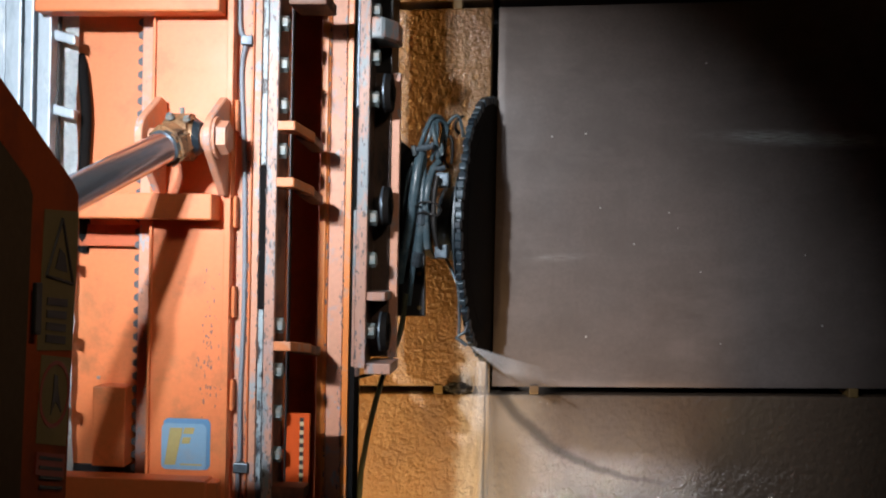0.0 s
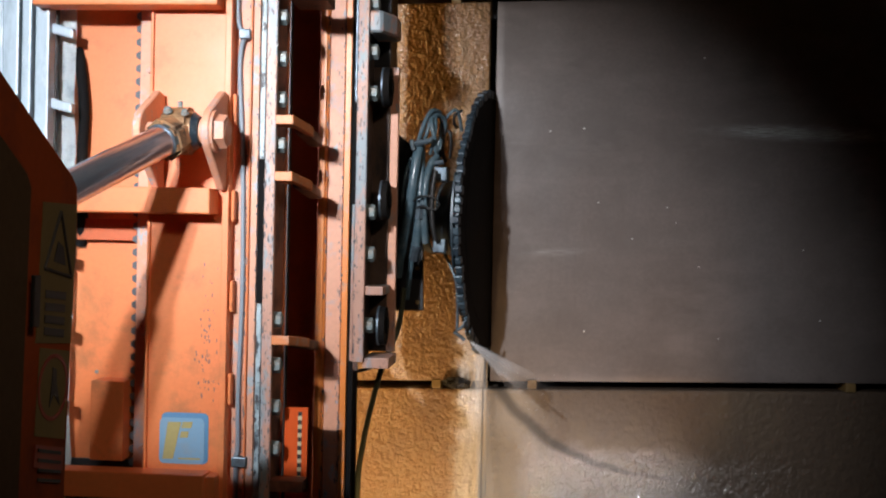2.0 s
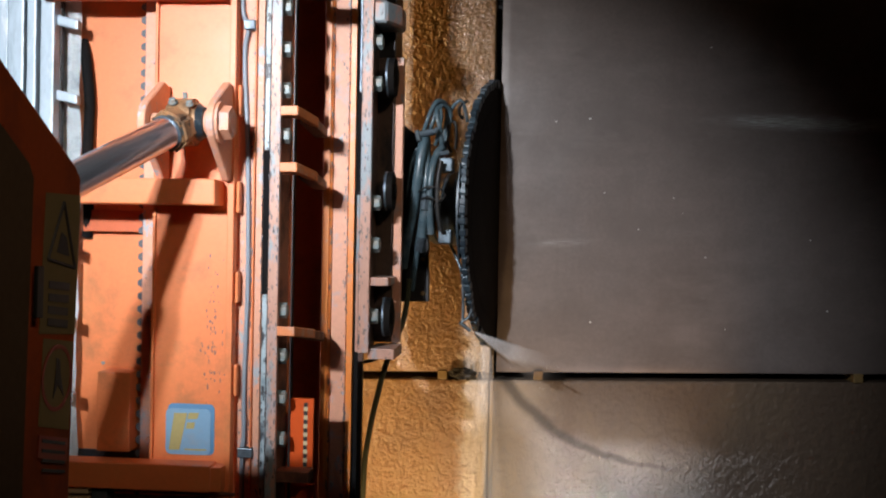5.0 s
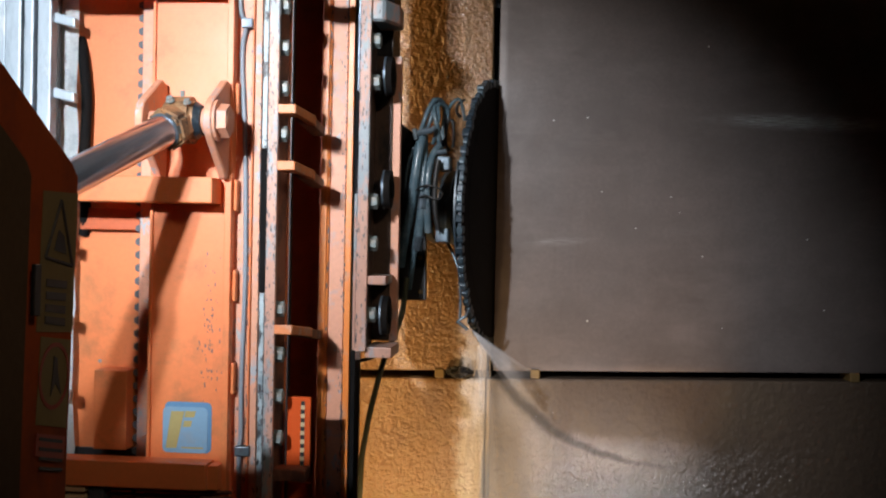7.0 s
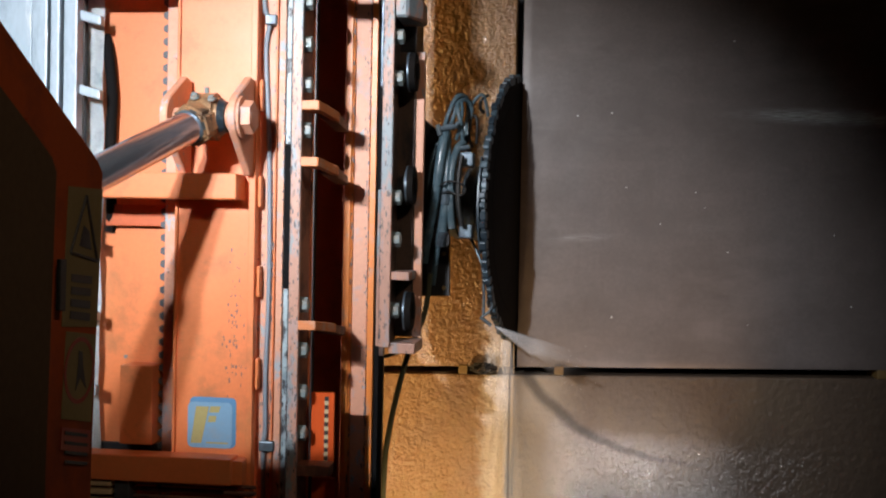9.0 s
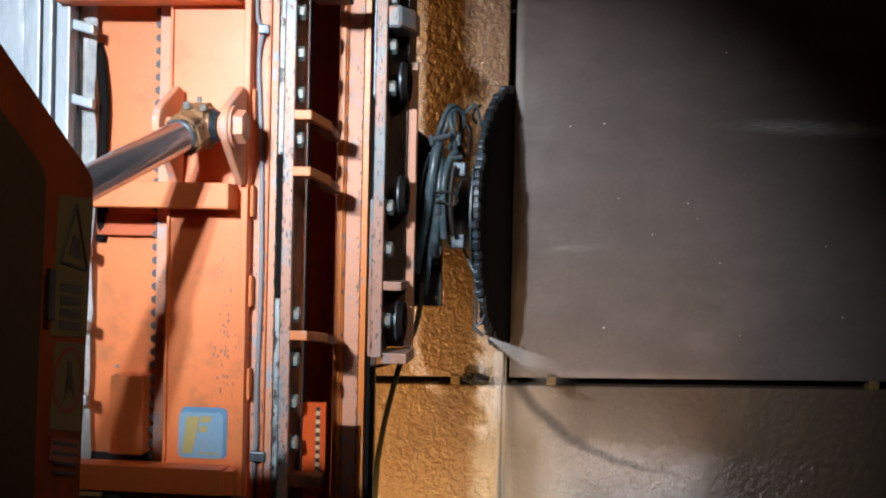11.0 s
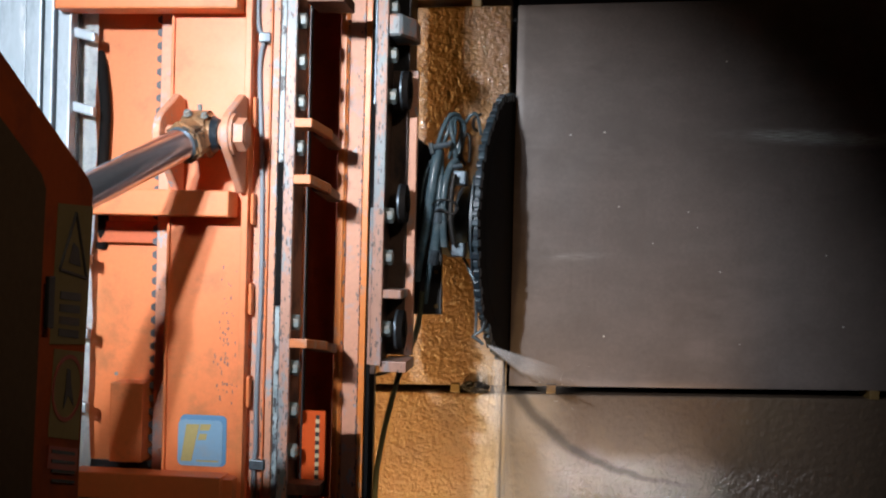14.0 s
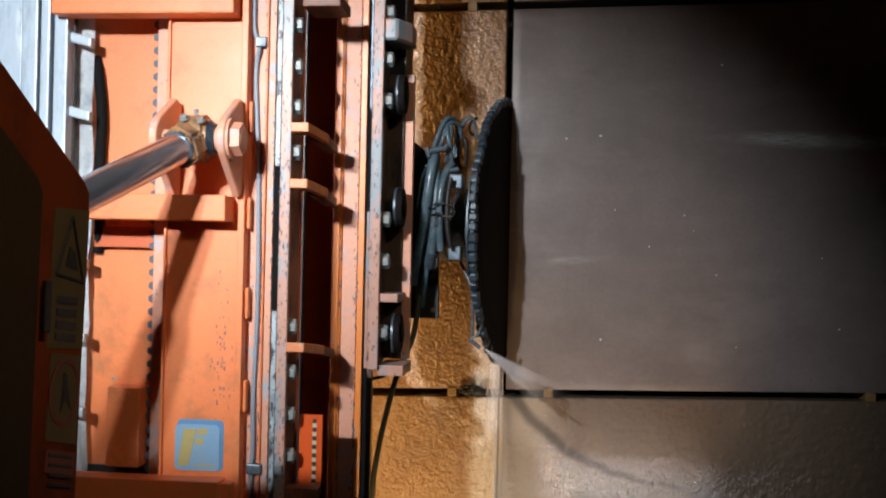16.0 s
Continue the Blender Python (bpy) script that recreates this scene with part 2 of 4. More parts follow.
def add_scuffs(m, colour, scale, low, high, stretch=(1, 1, 1)):
    """Patches where the top coat is rubbed off, sharp at the edge and drawn out along the part."""
    n, l = m.node_tree.nodes, m.node_tree.links
    co, mp, no, ra, mix = (n.new(k) for k in ("ShaderNodeTexCoord", "ShaderNodeMapping", "ShaderNodeTexNoise", "ShaderNodeMapRange", "ShaderNodeMix"))
    mp.inputs["Location"].default_value, mp.inputs["Scale"].default_value = (3.7, 1.3, 5.1), stretch
    no.inputs["Scale"].default_value, no.inputs["Detail"].default_value, no.inputs["Roughness"].default_value = scale, 9, 0.72
    ra.inputs[1].default_value, ra.inputs[2].default_value = low, high
    mix.data_type = "RGBA"
    mix.inputs[7].default_value = (*colour, 1)
    b = n["Principled BSDF"]
    old = b.inputs["Base Color"].links[0].from_socket
    l.new(co.outputs["Object"], mp.inputs[0]), l.new(mp.outputs[0], no.inputs["Vector"]), l.new(no.outputs["Fac"], ra.inputs[0])
    l.new(ra.outputs[0], mix.inputs[0]), l.new(old, mix.inputs[6]), l.new(mix.outputs[2], b.inputs["Base Color"])


def add_random(m, colour):
    """Each piece lies somewhere between the material's colour and another."""
    n, l = m.node_tree.nodes, m.node_tree.links
    info, power, mix = n.new("ShaderNodeObjectInfo"), n.new("ShaderNodeMath"), n.new("ShaderNodeMix")
    power.operation, power.inputs[1].default_value = "POWER", 2.0
    mix.data_type = "RGBA"
    mix.inputs[7].default_value = (*colour, 1)
    b = n["Principled BSDF"]
    old = b.inputs["Base Color"].links[0].from_socket
    l.new(info.outputs["Random"], power.inputs[0]), l.new(power.outputs[0], mix.inputs[0])
    l.new(old, mix.inputs[6]), l.new(mix.outputs[2], b.inputs["Base Color"])


add_scuffs(EDGE, (0.27, 0.33, 0.37), 7, 0.52, 0.57, (1, 1, 0.35))
add_scuffs(EDGE, (0.1, 0.09, 0.09), 34, 0.6, 0.65, (1, 1, 0.5))
add_scuffs(WORN, (0.36, 0.4, 0.44), 10, 0.58, 0.61, (1, 1, 0.45))
add_scuffs(WORN, (0.12, 0.08, 0.07), 40, 0.63, 0.67, (1, 1, 0.6))
add_scuffs(RAIL, (0.5, 0.3, 0.24), 16, 0.62, 0.67, (1, 1, 0.3))
add_scuffs(ORANGE, (0.68, 0.25, 0.085), 2.2, 0.5, 0.75, (1, 1, 0.6))
add_scuffs(ORANGE, (0.2, 0.15, 0.14), 42, 0.71, 0.74, (1, 1, 0.7))
add_scuffs(TAB, (0.16, 0.1, 0.07), 26, 0.62, 0.68)
add_scuffs(ALUMINIUM, (0.62, 0.68, 0.72), 18, 0.58, 0.66, (1, 1, 0.2))
add_scuffs(BRONZE, (0.05, 0.045, 0.04), 20, 0.55, 0.62)
add_scuffs(SHADE_STEEL, (0.03, 0.025, 0.025), 6, 0.5, 0.6, (1, 1, 0.5))
add_scuffs(CHROME, (0.35, 0.36, 0.38), 60, 0.66, 0.7)
add_scuffs(WALL_SMOOTH, (0.215, 0.182, 0.17), 7, 0.5, 0.72, (0.35, 1, 1))
add_scuffs(WALL_SMOOTH, (0.16, 0.132, 0.12), 11, 0.55, 0.75, (1, 1, 0.15))
add_scuffs(WALL_SMOOTH, (0.12, 0.1, 0.09), 1.6, 0.5, 0.8)
add_scuffs(WALL_SMOOTH, (0.09, 0.07, 0.055), 60, 0.69, 0.72)
add_random(TOOTH, (0.075, 0.12, 0.15))
RACK_TOOTH = material("dark_rack_steel", (0.075, 0.085, 0.1), 0.5, vary=0.3, bump=0.2)
SCALE_PAPER = material("pale_scale_print", (0.62, 0.52, 0.32), 0.6, vary=0.1, bump=0.05)
LINER = material("chipped_pale_liner", (0.42, 0.52, 0.57), 0.45, vary=0.2, stain=(0.2, 0.27, 0.31), stain_scale=14, stain_amount=0.5, bump=0.3)
add_scuffs(LINER, (0.025, 0.025, 0.03), 24, 0.52, 0.56, (1, 1, 0.4))
CABLE = material("blue_grey_cable", (0.24, 0.29, 0.34), 0.45, vary=0.15, bump=0.1)
SHEET = material("pale_plastic_sheet", (0.72, 0.82, 0.86), 0.45, vary=0.1, stain=(0.45, 0.56, 0.62), stain_scale=14, stain_amount=0.5, bump=0.5, bump_scale=24, bump_distance=0.006)


def add_lit_band(m, colour, x0, x1, x2, x3, top, soft, amount):
    """Paints the pale lamp-lit band round the cut: it fades in from x0 to x1, out from x2 to x3, and thins out upwards.
    """
    n, l = m.node_tree.nodes, m.node_tree.links
    co, sep, no = n.new("ShaderNodeTexCoord"), n.new("ShaderNodeSeparateXYZ"), n.new("ShaderNodeTexNoise")
    no.inputs["Scale"].default_value, no.inputs["Detail"].default_value, no.inputs["Roughness"].default_value = 16, 7, 0.65
    l.new(co.outputs["Object"], sep.inputs[0]), l.new(co.outputs["Object"], no.inputs["Vector"])

    def calc(op, a, b):
        k = n.new("ShaderNodeMath")
        k.operation = op
        for i, v in enumerate((a, b)):
            if isinstance(v, (int, float)):
                k.inputs[i].default_value = v
            else:
                l.new(v, k.inputs[i])
        return k.outputs[0]

    def ramp(v, a, b):
        r = n.new("ShaderNodeMapRange")
        r.interpolation_type = "SMOOTHSTEP"
        r.inputs[1].default_value, r.inputs[2].default_value, r.inputs[3].default_value, r.inputs[4].default_value = (a, b, 0, 1) if a < b else (b, a, 1, 0)
        l.new(v, r.inputs[0])
        return r.outputs[0]

    x = calc("ADD", sep.outputs[0], calc("MULTIPLY", calc("SUBTRACT", no.outputs["Fac"], 0.5), 0.14))
    mask = calc("MULTIPLY", calc("MULTIPLY", ramp(x, x0, x1), ramp(x, x3, x2)), ramp(sep.outputs[2], top + soft, top))
    mix = n.new("ShaderNodeMix")
    mix.data_type = "RGBA"
    mix.inputs[7].default_value = (*colour, 1)
    b = n["Principled BSDF"]
    old = b.inputs["Base Color"].links[0].from_socket
    l.new(calc("MULTIPLY", mask, amount), mix.inputs[0]), l.new(old, mix.inputs[6]), l.new(mix.outputs[2], b.inputs["Base Color"])


# Lamp light on the wall by the cut, put into the base colours.
add_lit_band(WALL_ROUGH, (0.52, 0.45, 0.36), -0.36, -0.29, 0.0, 0.2, 1.42, 0.3, 0.85)
add_lit_band(WALL_WET, (0.36, 0.31, 0.25), -0.5, -0.4, -0.1, 0.14, 1.5, 0.2, 0.6)
add_dark_trail(WALL_WET, (0.035, 0.03, 0.026), -0.12, 0.985, 0.37, 0.28, 0.04)
SLURRY = material("ochre_slurry", (0.42, 0.33, 0.22), 0.3, vary=0.2, bump=0.2)
SEAM = material("pale_seam_strip", (0.36, 0.28, 0.19), 0.4, vary=0.15, bump=0.3)
CHIP = material("chipped_dark_steel", (0.12, 0.11, 0.12), 0.5, 0.3, vary=0.3, bump=0)
CHALK = material("pale_fleck", (0.7, 0.7, 0.68), 0.6, vary=0.3, bump=0)
SPACER = material("ochre_spacer", (0.24, 0.16, 0.06), 0.5, vary=0.3, bump=0.3)
TIMBER = material("pale_timber", (0.55, 0.42, 0.25), 0.6, vary=0.2, bump=0.2, stretch=(0.1, 1, 1))
GROUND = material("muddy_ground", (0.12, 0.1, 0.08), 0.5, vary=0.4, bump=0.6, bump_scale=12, bump_distance=0.03)
# Unseen walls; tone raised so they bounce fill onto the shaded parts.
ROCK = material("hall_bounce_concrete", (0.36, 0.32, 0.28), 0.8, vary=0.2, stain=(0.26, 0.23, 0.2), bump=0.4, bump_scale=10, bump_distance=0.02)


# ---- mesh helpers ----
def box(bm, x0, x1, y0, y1, z0, z1, bevel=0.0):
    made = bmesh.ops.create_cube(bm, size=1, matrix=Matrix.Translation(((x0 + x1) / 2, (y0 + y1) / 2, (z0 + z1) / 2)) @ Matrix.Diagonal((abs(x1 - x0), abs(y1 - y0), abs(z1 - z0), 1)))
    if bevel:
        edges = list({e for v in made["verts"] for e in v.link_edges})
        bmesh.ops.bevel(bm, geom=edges, offset=bevel, segments=2, affect="EDGES", profile=0.6)
    return bm


def rod(bm, a, b, r, r2=None, sides=24):
    a, b = Vector(a), Vector(b)
    m = Matrix.Translation((a + b) / 2) @ (b - a).to_track_quat("Z", "Y").to_matrix().to_4x4()
    bmesh.ops.create_cone(bm, cap_ends=True, segments=sides, radius1=r, radius2=r if r2 is None else r2, depth=(b - a).length, matrix=m)
    return bm


def slab(bm, outline, axis, low, high, bevel=0.0):
    """A plate: an outline in a plane, made thick along an axis ('x', 'y' or 'z')."""
    def place(p, h):
        return {"x": (h, p[0], p[1]), "y": (p[0], h, p[1]), "z": (p[0], p[1], h)}[axis]
    low_ring = [bm.verts.new(place(p, low)) for p in outline]
    high_ring = [bm.verts.new(place(p, high)) for p in outline]
    bm.faces.new(low_ring)
    bm.faces.new(high_ring[::-1])
    for i in range(len(outline)):
        j = (i + 1) % len(outline)
        bm.faces.new((low_ring[j], low_ring[i], high_ring[i], high_ring[j]))
    bmesh.ops.recalc_face_normals(bm, faces=bm.faces)
    if bevel:
        bmesh.ops.bevel(bm, geom=list({e for v in low_ring + high_ring for e in v.link_edges}), offset=bevel, segments=1, affect="EDGES")
    return bm


def part(name, bm, mat, parent=None, label="", smooth=False):
    me = bpy.data.meshes.new(name)
    bm.to_mesh(me)
    bm.free()
    me.materials.append(mat)
    if smooth:
        for p in me.polygons:
            p.use_smooth = True
        me.set_sharp_from_angle(angle=radians(40))
    ob = new(name, me)
    ob.parent = parent
    if label:
        tagged(ob, label)
    return ob


def cube(name, mat, parent, x0, x1, y0, y1, z0, z1, bevel=0.003, label=""):
    return part(name, box(bmesh.new(), x0, x1, y0, y1, z0, z1, bevel), mat, parent, label)


def thing(name, label, category, group="", at=(0, 0, 0)):
    ob = new(name)
    ob.location = at
    return tagged(ob, label, category, group)


def again(ob, x, y, z, parent):
    """One more piece on the same mesh."""
    o = new(ob.name.split(".")[0], ob.data)
    o.parent = parent
    o.location = (x, y, z)
    return o


def hose(name, points, r, mat, parent, label=""):
    """A hose: a smooth tube through a few points."""
    pts = [Vector(p) for p in points]
    path = []
    for i in range(len(pts) - 1):
        a, b, c, d = pts[max(0, i - 1)], pts[i], pts[i + 1], pts[min(len(pts) - 1, i + 2)]
        for k in range(6):
            u = k / 6
            path.append(0.5 * (2 * b + (c - a) * u + (2 * a - 5 * b + 4 * c - d) * u * u + (3 * b - a - 3 * c + d) * u ** 3))
    path.append(pts[-1])
    bm = bmesh.new()
    rings = []
    side = Vector((0.3, 1, 0.2)).normalized()
    for i, p in enumerate(path):
        way = (path[min(i + 1, len(path) - 1)] - path[max(i - 1, 0)]).normalized()
        u = way.cross(side).normalized()
        v = way.cross(u)
        rings.append([bm.verts.new(p + r * (math.cos(a) * u + math.sin(a) * v)) for a in [2 * math.pi * k / 10 for k in range(10)]])
    for a, b in zip(rings, rings[1:]):
        for k in range(10):
            bm.faces.new((a[k], a[(k + 1) % 10], b[(k + 1) % 10], b[k]))
    bm.faces.new(rings[0][::-1])
    bm.faces.new(rings[-1])
    bmesh.ops.recalc_face_normals(bm, faces=bm.faces)
    return part(name, bm, mat, parent, label, smooth=True)


# ---- the hall: ground, the wall of panels, and unseen plain walls added to close it ----
GRADE = 0.0242
WALL_Y = 4.6
LOW, HIGH = 1.397, 3.071
tagged(cube("ground", GROUND, None, -6, 8, -5, 5.4, -0.3, 0.0, 0), "dark muddy ground of the hall", "ground", kind="structure")
tagged(cube("wall_behind", ROCK, None, -6, 8, -5.3, -5, 0, 6.3, 0), "unseen concrete wall added to close the hall", "wall", kind="structure")
tagged(cube("wall_west", ROCK, None, -6.3, -6, -5.3, 5.4, 0, 6.3, 0), "unseen concrete wall added to close the hall", "wall", kind="structure")
tagged(cube("wall_east", ROCK, None, 8, 8.3, -5.3, 5.4, 0, 6.3, 0), "unseen concrete wall added to close the hall", "wall", kind="structure")
tagged(cube("ceiling", ROCK, None, -6.3, 8.3, -5.3, 5.4, 6.3, 6.6, 0), "unseen concrete ceiling added to close the hall", "ceiling", kind="structure")
wall = tagged(cube("wall_front", BLACK, None, -6, 8, WALL_Y + 0.3, WALL_Y + 0.5, 0, 6.3, 0), "wall of large wet stone-grey panels with open dark joints", "wall", kind="structure")


def grid_line(a, b, seen_a, seen_b, fine):
    """Grid places from a to b: close together along the stretch in view, wide apart beyond it."""
    out = [a]
    while out[-1] < b - 1e-6:
        out.append(min(b, out[-1] + (fine if seen_a - 0.1 < out[-1] < seen_b else 0.1)))
    return out


def wall_panel(x0, x1, low, high, mat, relief, size, label, fine=0.02):
    """A thick panel whose lower and upper edges follow the grade of the wall; its face is uneven."""
    bm = bmesh.new()
    xs, zs = grid_line(x0, x1, -0.85, 1.75, fine), grid_line(low, high, 0.85, 3.15, fine)
    nx, nz = len(xs) - 1, len(zs) - 1
    grid = []
    for i, x in enumerate(xs):
        row = []
        for k, level in enumerate(zs):
            z = level + GRADE * x
            edge = min(i, nx - i, k, nz - k)
            h = relief * (noise.noise(Vector((x, 0, z)) * size) + 0.5 * noise.noise(Vector((x, 3, z)) * size * 2.3))
            y = WALL_Y + h + (0.004 if edge == 0 else 0.0)
            row.append(bm.verts.new((x, y, z)))
        grid.append(row)
    for i in range(nx):
        for k in range(nz):
            bm.faces.new((grid[i][k], grid[i + 1][k], grid[i + 1][k + 1], grid[i][k + 1]))
    rim = [g[0] for g in grid] + grid[-1][1:] + [g[-1] for g in grid[-2::-1]] + grid[0][-2:0:-1]
    back = [bm.verts.new((v.co.x, WALL_Y + 0.26, v.co.z)) for v in rim]
    for i in range(len(rim)):
        j = (i + 1) % len(rim)
        bm.faces.new((rim[j], rim[i], back[i], back[j]))
    bm.faces.new(back)
    ob = part("panel", bm, mat, wall, label, smooth=True)
    return ob


J = 0.018
SLOT_L, SLOT_R = -0.208, -0.178
wall_panel(-4.0, SLOT_L, LOW + J, HIGH - J, WALL_ROUGH, 0.0042, 38, "rough golden-brown wet stone panel", 0.008)
wall_panel(SLOT_R, 4.5, LOW + J, HIGH - J, WALL_SMOOTH, 0.002, 4, "smooth grey-brown damp concrete panel")
wall_panel(-4.0, -0.212, LOW - 1.5, LOW - J, WALL_ROUGH, 0.0042, 38, "rough golden-brown wet stone panel", 0.008)
wall_panel(-0.206, 4.5, LOW - 1.5, LOW - J, WALL_WET, 0.0036, 44, "rippled wet grey-brown concrete panel", 0.009)
wall_panel(-4.0, SLOT_L, HIGH + J, HIGH + 2.6, WALL_ROUGH, 0.0042, 38, "rough golden-brown wet stone panel", 0.008)
wall_panel(SLOT_R, 4.5, HIGH + J, HIGH + 2.6, WALL_SMOOTH, 0.002, 4, "smooth grey-brown damp concrete panel")

cube("seam_strip", SEAM, wall, -0.203, -0.189, 4.593, 4.61, 0.2, LOW - J - 0.008, 0.003, "pale strip along the seam below the cut")

# ---- the mast of the machine ----
TOP, FOOT = 3.5, 0.0
mast = thing("machine_mast", "orange painted steel mast of a wall saw, scuffed and dusty", "machine")
cube("back_plate", ORANGE, mast, -2.002, -1.502, 4.10, 4.13, FOOT, TOP)
cube("front_plate", ORANGE, mast, -1.466, -1.175, 3.96, 3.99, FOOT, TOP)
cube("side_plate", ORANGE, mast, -1.466, -1.466 + 0.012, 3.99, 4.1, FOOT, TOP)
cube("lip", ORANGE, mast, -1.471, -1.460, 3.945, 3.96, FOOT, TOP)
rack = cube("rack_bar", WORN, mast, -1.546, -1.500, 4.04, 4.10, FOOT, TOP)
PITCH = 0.0513
tooth = part("tooth", slab(bmesh.new(), [(0, -0.019), (-0.02, -0.009), (-0.02, 0.009), (0, 0.019)], "y", 4.045, 4.095, 0.002), RACK_TOOTH, rack)
tooth.location = (-1.546, 0, 0.3)
for i in range(1, 60):
    again(tooth, -1.546, 0, 0.3 + PITCH * i, rack)


def hex_head(name, r, length, mat, parent, at, axis, washer=0.0):
    """A hexagon bolt head, with a washer under it, that stands out along an axis."""
    bm = bmesh.new()
    way = Vector(axis)
    rod(bm, (0, 0, 0), way * length, r, r * 0.94, 6)
    if washer:
        rod(bm, (0, 0, 0), way * length * 0.22, r * washer, None, 20)
    rod(bm, way * length * 0.98, way * length * 1.08, r * 0.72, r * 0.6, 16)
    ob = part(name, bm, mat, parent)
    ob.location = at
    return ob


# rack screws
screw = hex_head("rack_screw", 0.014, 0.015, WORN, rack, (-1.507, 4.040, 1.848), (0, -1, 0))
for z in (1.627, 1.429, 1.175, 1.715, 2.653, 2.863):
    again(screw, screw.location.x, 4.04, z, rack)

# pipes and timber packing under the lowest beam
pipes = thing("hydraulic_pipes", "thin dark hydraulic pipes clamped under the lowest orange beam", "pipes")
for z, r in ((1.002, 0.007), (0.978, 0.009), (0.95, 0.008), (0.918, 0.009)):
    part("pipe", rod(bmesh.new(), (-1.99, 3.93, z), (-1.13, 3.93, z), r, None, 14), WEB, pipes, smooth=True)
cube("clamp", GREY_STEEL, pipes, -1.672, -1.612, 3.885, 3.96, 0.87, 1.016, 0.005)
packing = thing("timber_packing", "pale timber strips laid under the lowest beam", "timber")
for z in (1.004, 0.972, 0.934):
    cube("strip", TIMBER, packing, -1.97, -1.68, 3.875, 3.915, z - 0.009, z + 0.009, 0.003)

# strips at the column's edge
cube("edge_strip", ORANGE, mast, -1.178, -1.153, 3.935, 3.99, FOOT, TOP)
cube("guide_strip", WORN, mast, -1.160, -1.096, 4.0, 4.03, FOOT, TOP)
cube("guide_edge", ORANGE, mast, -1.092, -1.084, 3.975, 4.03, FOOT, TOP)
cube("guide_rail", WORN, mast, -1.081, -1.055, 3.98, 4.03, FOOT, TOP)
weld = cube("weld_pad", ORANGE, mast, -1.150, -1.137, 3.955, 4.0, -0.06, 0.06, 0.006)
weld.location.z = 1.783
for z in (1.429, 2.492, 2.126):
    again(weld, 0, 0, z, mast)
# Dark gaps between the strips, their shade put in as black bars.
cube("gap_back", DULL_BLACK, mast, -1.082, -0.958, 4.08, 4.12, FOOT, TOP)
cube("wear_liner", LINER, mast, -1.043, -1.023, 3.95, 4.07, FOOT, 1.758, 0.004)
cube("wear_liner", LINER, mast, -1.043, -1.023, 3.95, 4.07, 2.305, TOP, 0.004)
cube("liner_gap", NEAR_BLACK, mast, -1.050 + 0.001, -1.024, 3.965, 4.07, 1.760, 2.304, 0.003)

# cross beams
cube("cross_beam", ORANGE, mast, -1.902, -1.188, 3.86, 3.96, 2.867, 3.057, 0.008)
cube("cross_beam", ORANGE, mast, -1.812, -1.198, 3.84, 3.96, 2.091, 2.188, 0.006)
cube("cross_beam", ORANGE, mast, -1.800, -1.209, 3.86, 3.96, 1.021, 1.120, 0.006)
cube("beam_bracket", ORANGE, mast, -1.215 + 0.001, -1.170, 3.88, 3.96, 1.020, 1.111, 0.004)
# Beam's shadow on the back plate, put in as a darker sheet.
cube("beam_shade", SHADE_ORANGE, mast, -1.798, -1.555, 4.06, 4.099, 1.986, 2.071, 0.003)
cube("cover_box", ORANGE, mast, -1.696, -1.565, 3.98, 4.1, 1.136, 1.443, 0.005)
cube("dark_band", DULL_BLACK, mast, -1.839, -1.550, 4.085, 4.1, 1.057, 1.120, 0.003)
hex_head("rivet", 0.008, 0.006, ZINC, mast, (-1.723, 4.100, 1.463), (0, -1, 0))

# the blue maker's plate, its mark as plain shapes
sticker = thing("maker_sticker", "square blue sticker with faded yellow blocks on orange steel", "sticker")
SY = 3.957


def rounded(x0, x1, z0, z1, r):
    """The outline of a plate with round corners."""
    pts = []
    for cx, cz, a0 in ((x1 - r, z1 - r, 0), (x0 + r, z1 - r, 90), (x0 + r, z0 + r, 180), (x1 - r, z0 + r, 270)):
        pts += [(cx + r * math.cos(radians(a0 + 22.5 * k)), cz + r * math.sin(radians(a0 + 22.5 * k))) for k in range(5)]
    return pts


slab_bm = slab(bmesh.new(), rounded(-1.41, -1.235, 1.141, 1.316, 0.02), "y", SY - 0.004, SY - 0.001)
part("field", slab_bm, BLUE, sticker)
part("backing", slab(bmesh.new(), rounded(-1.404, -1.221, 1.141, 1.335, 0.02), "y", SY, SY + 0.003), BLUE_DARK, sticker)
cube("text_bar", YELLOW, sticker, -1.335, -1.25, SY - 0.006, SY - 0.0035, 1.158, 1.164, 0)
part("mark_stem", slab(bmesh.new(), [(-1.397, 1.158), (-1.355, 1.159), (-1.326, 1.300), (-1.377, 1.299)], "y", SY - 0.006, SY - 0.0035), YELLOW, sticker)
part("mark_bar", slab(bmesh.new(), [(-1.326, 1.277), (-1.287, 1.278), (-1.280, 1.302), (-1.320, 1.301)], "y", SY - 0.006, SY - 0.0035), YELLOW, sticker)
part("mark_bar", slab(bmesh.new(), [(-1.331, 1.240), (-1.300, 1.241), (-1.295, 1.265), (-1.326, 1.264)], "y", SY - 0.006, SY - 0.0035), YELLOW, sticker)

# cable down the guide strip with two clamps
cable = thing("control_cable", "grey cable clamped along the orange guide strip", "cable")
hose("sheath", [(-1.142, 3.985, 3.4), (-1.146, 3.985, 2.873), (-1.119, 3.980, 2.781), (-1.135, 3.990, 2.658), (-1.117, 3.990, 2.290), (-1.109, 3.990, 1.815), (-1.117, 3.990, 1.425), (-1.114, 3.985, 1.210), (-1.120, 3.985, 1.080), (-1.107, 3.99, 0.3)], 0.009, CABLE, cable)
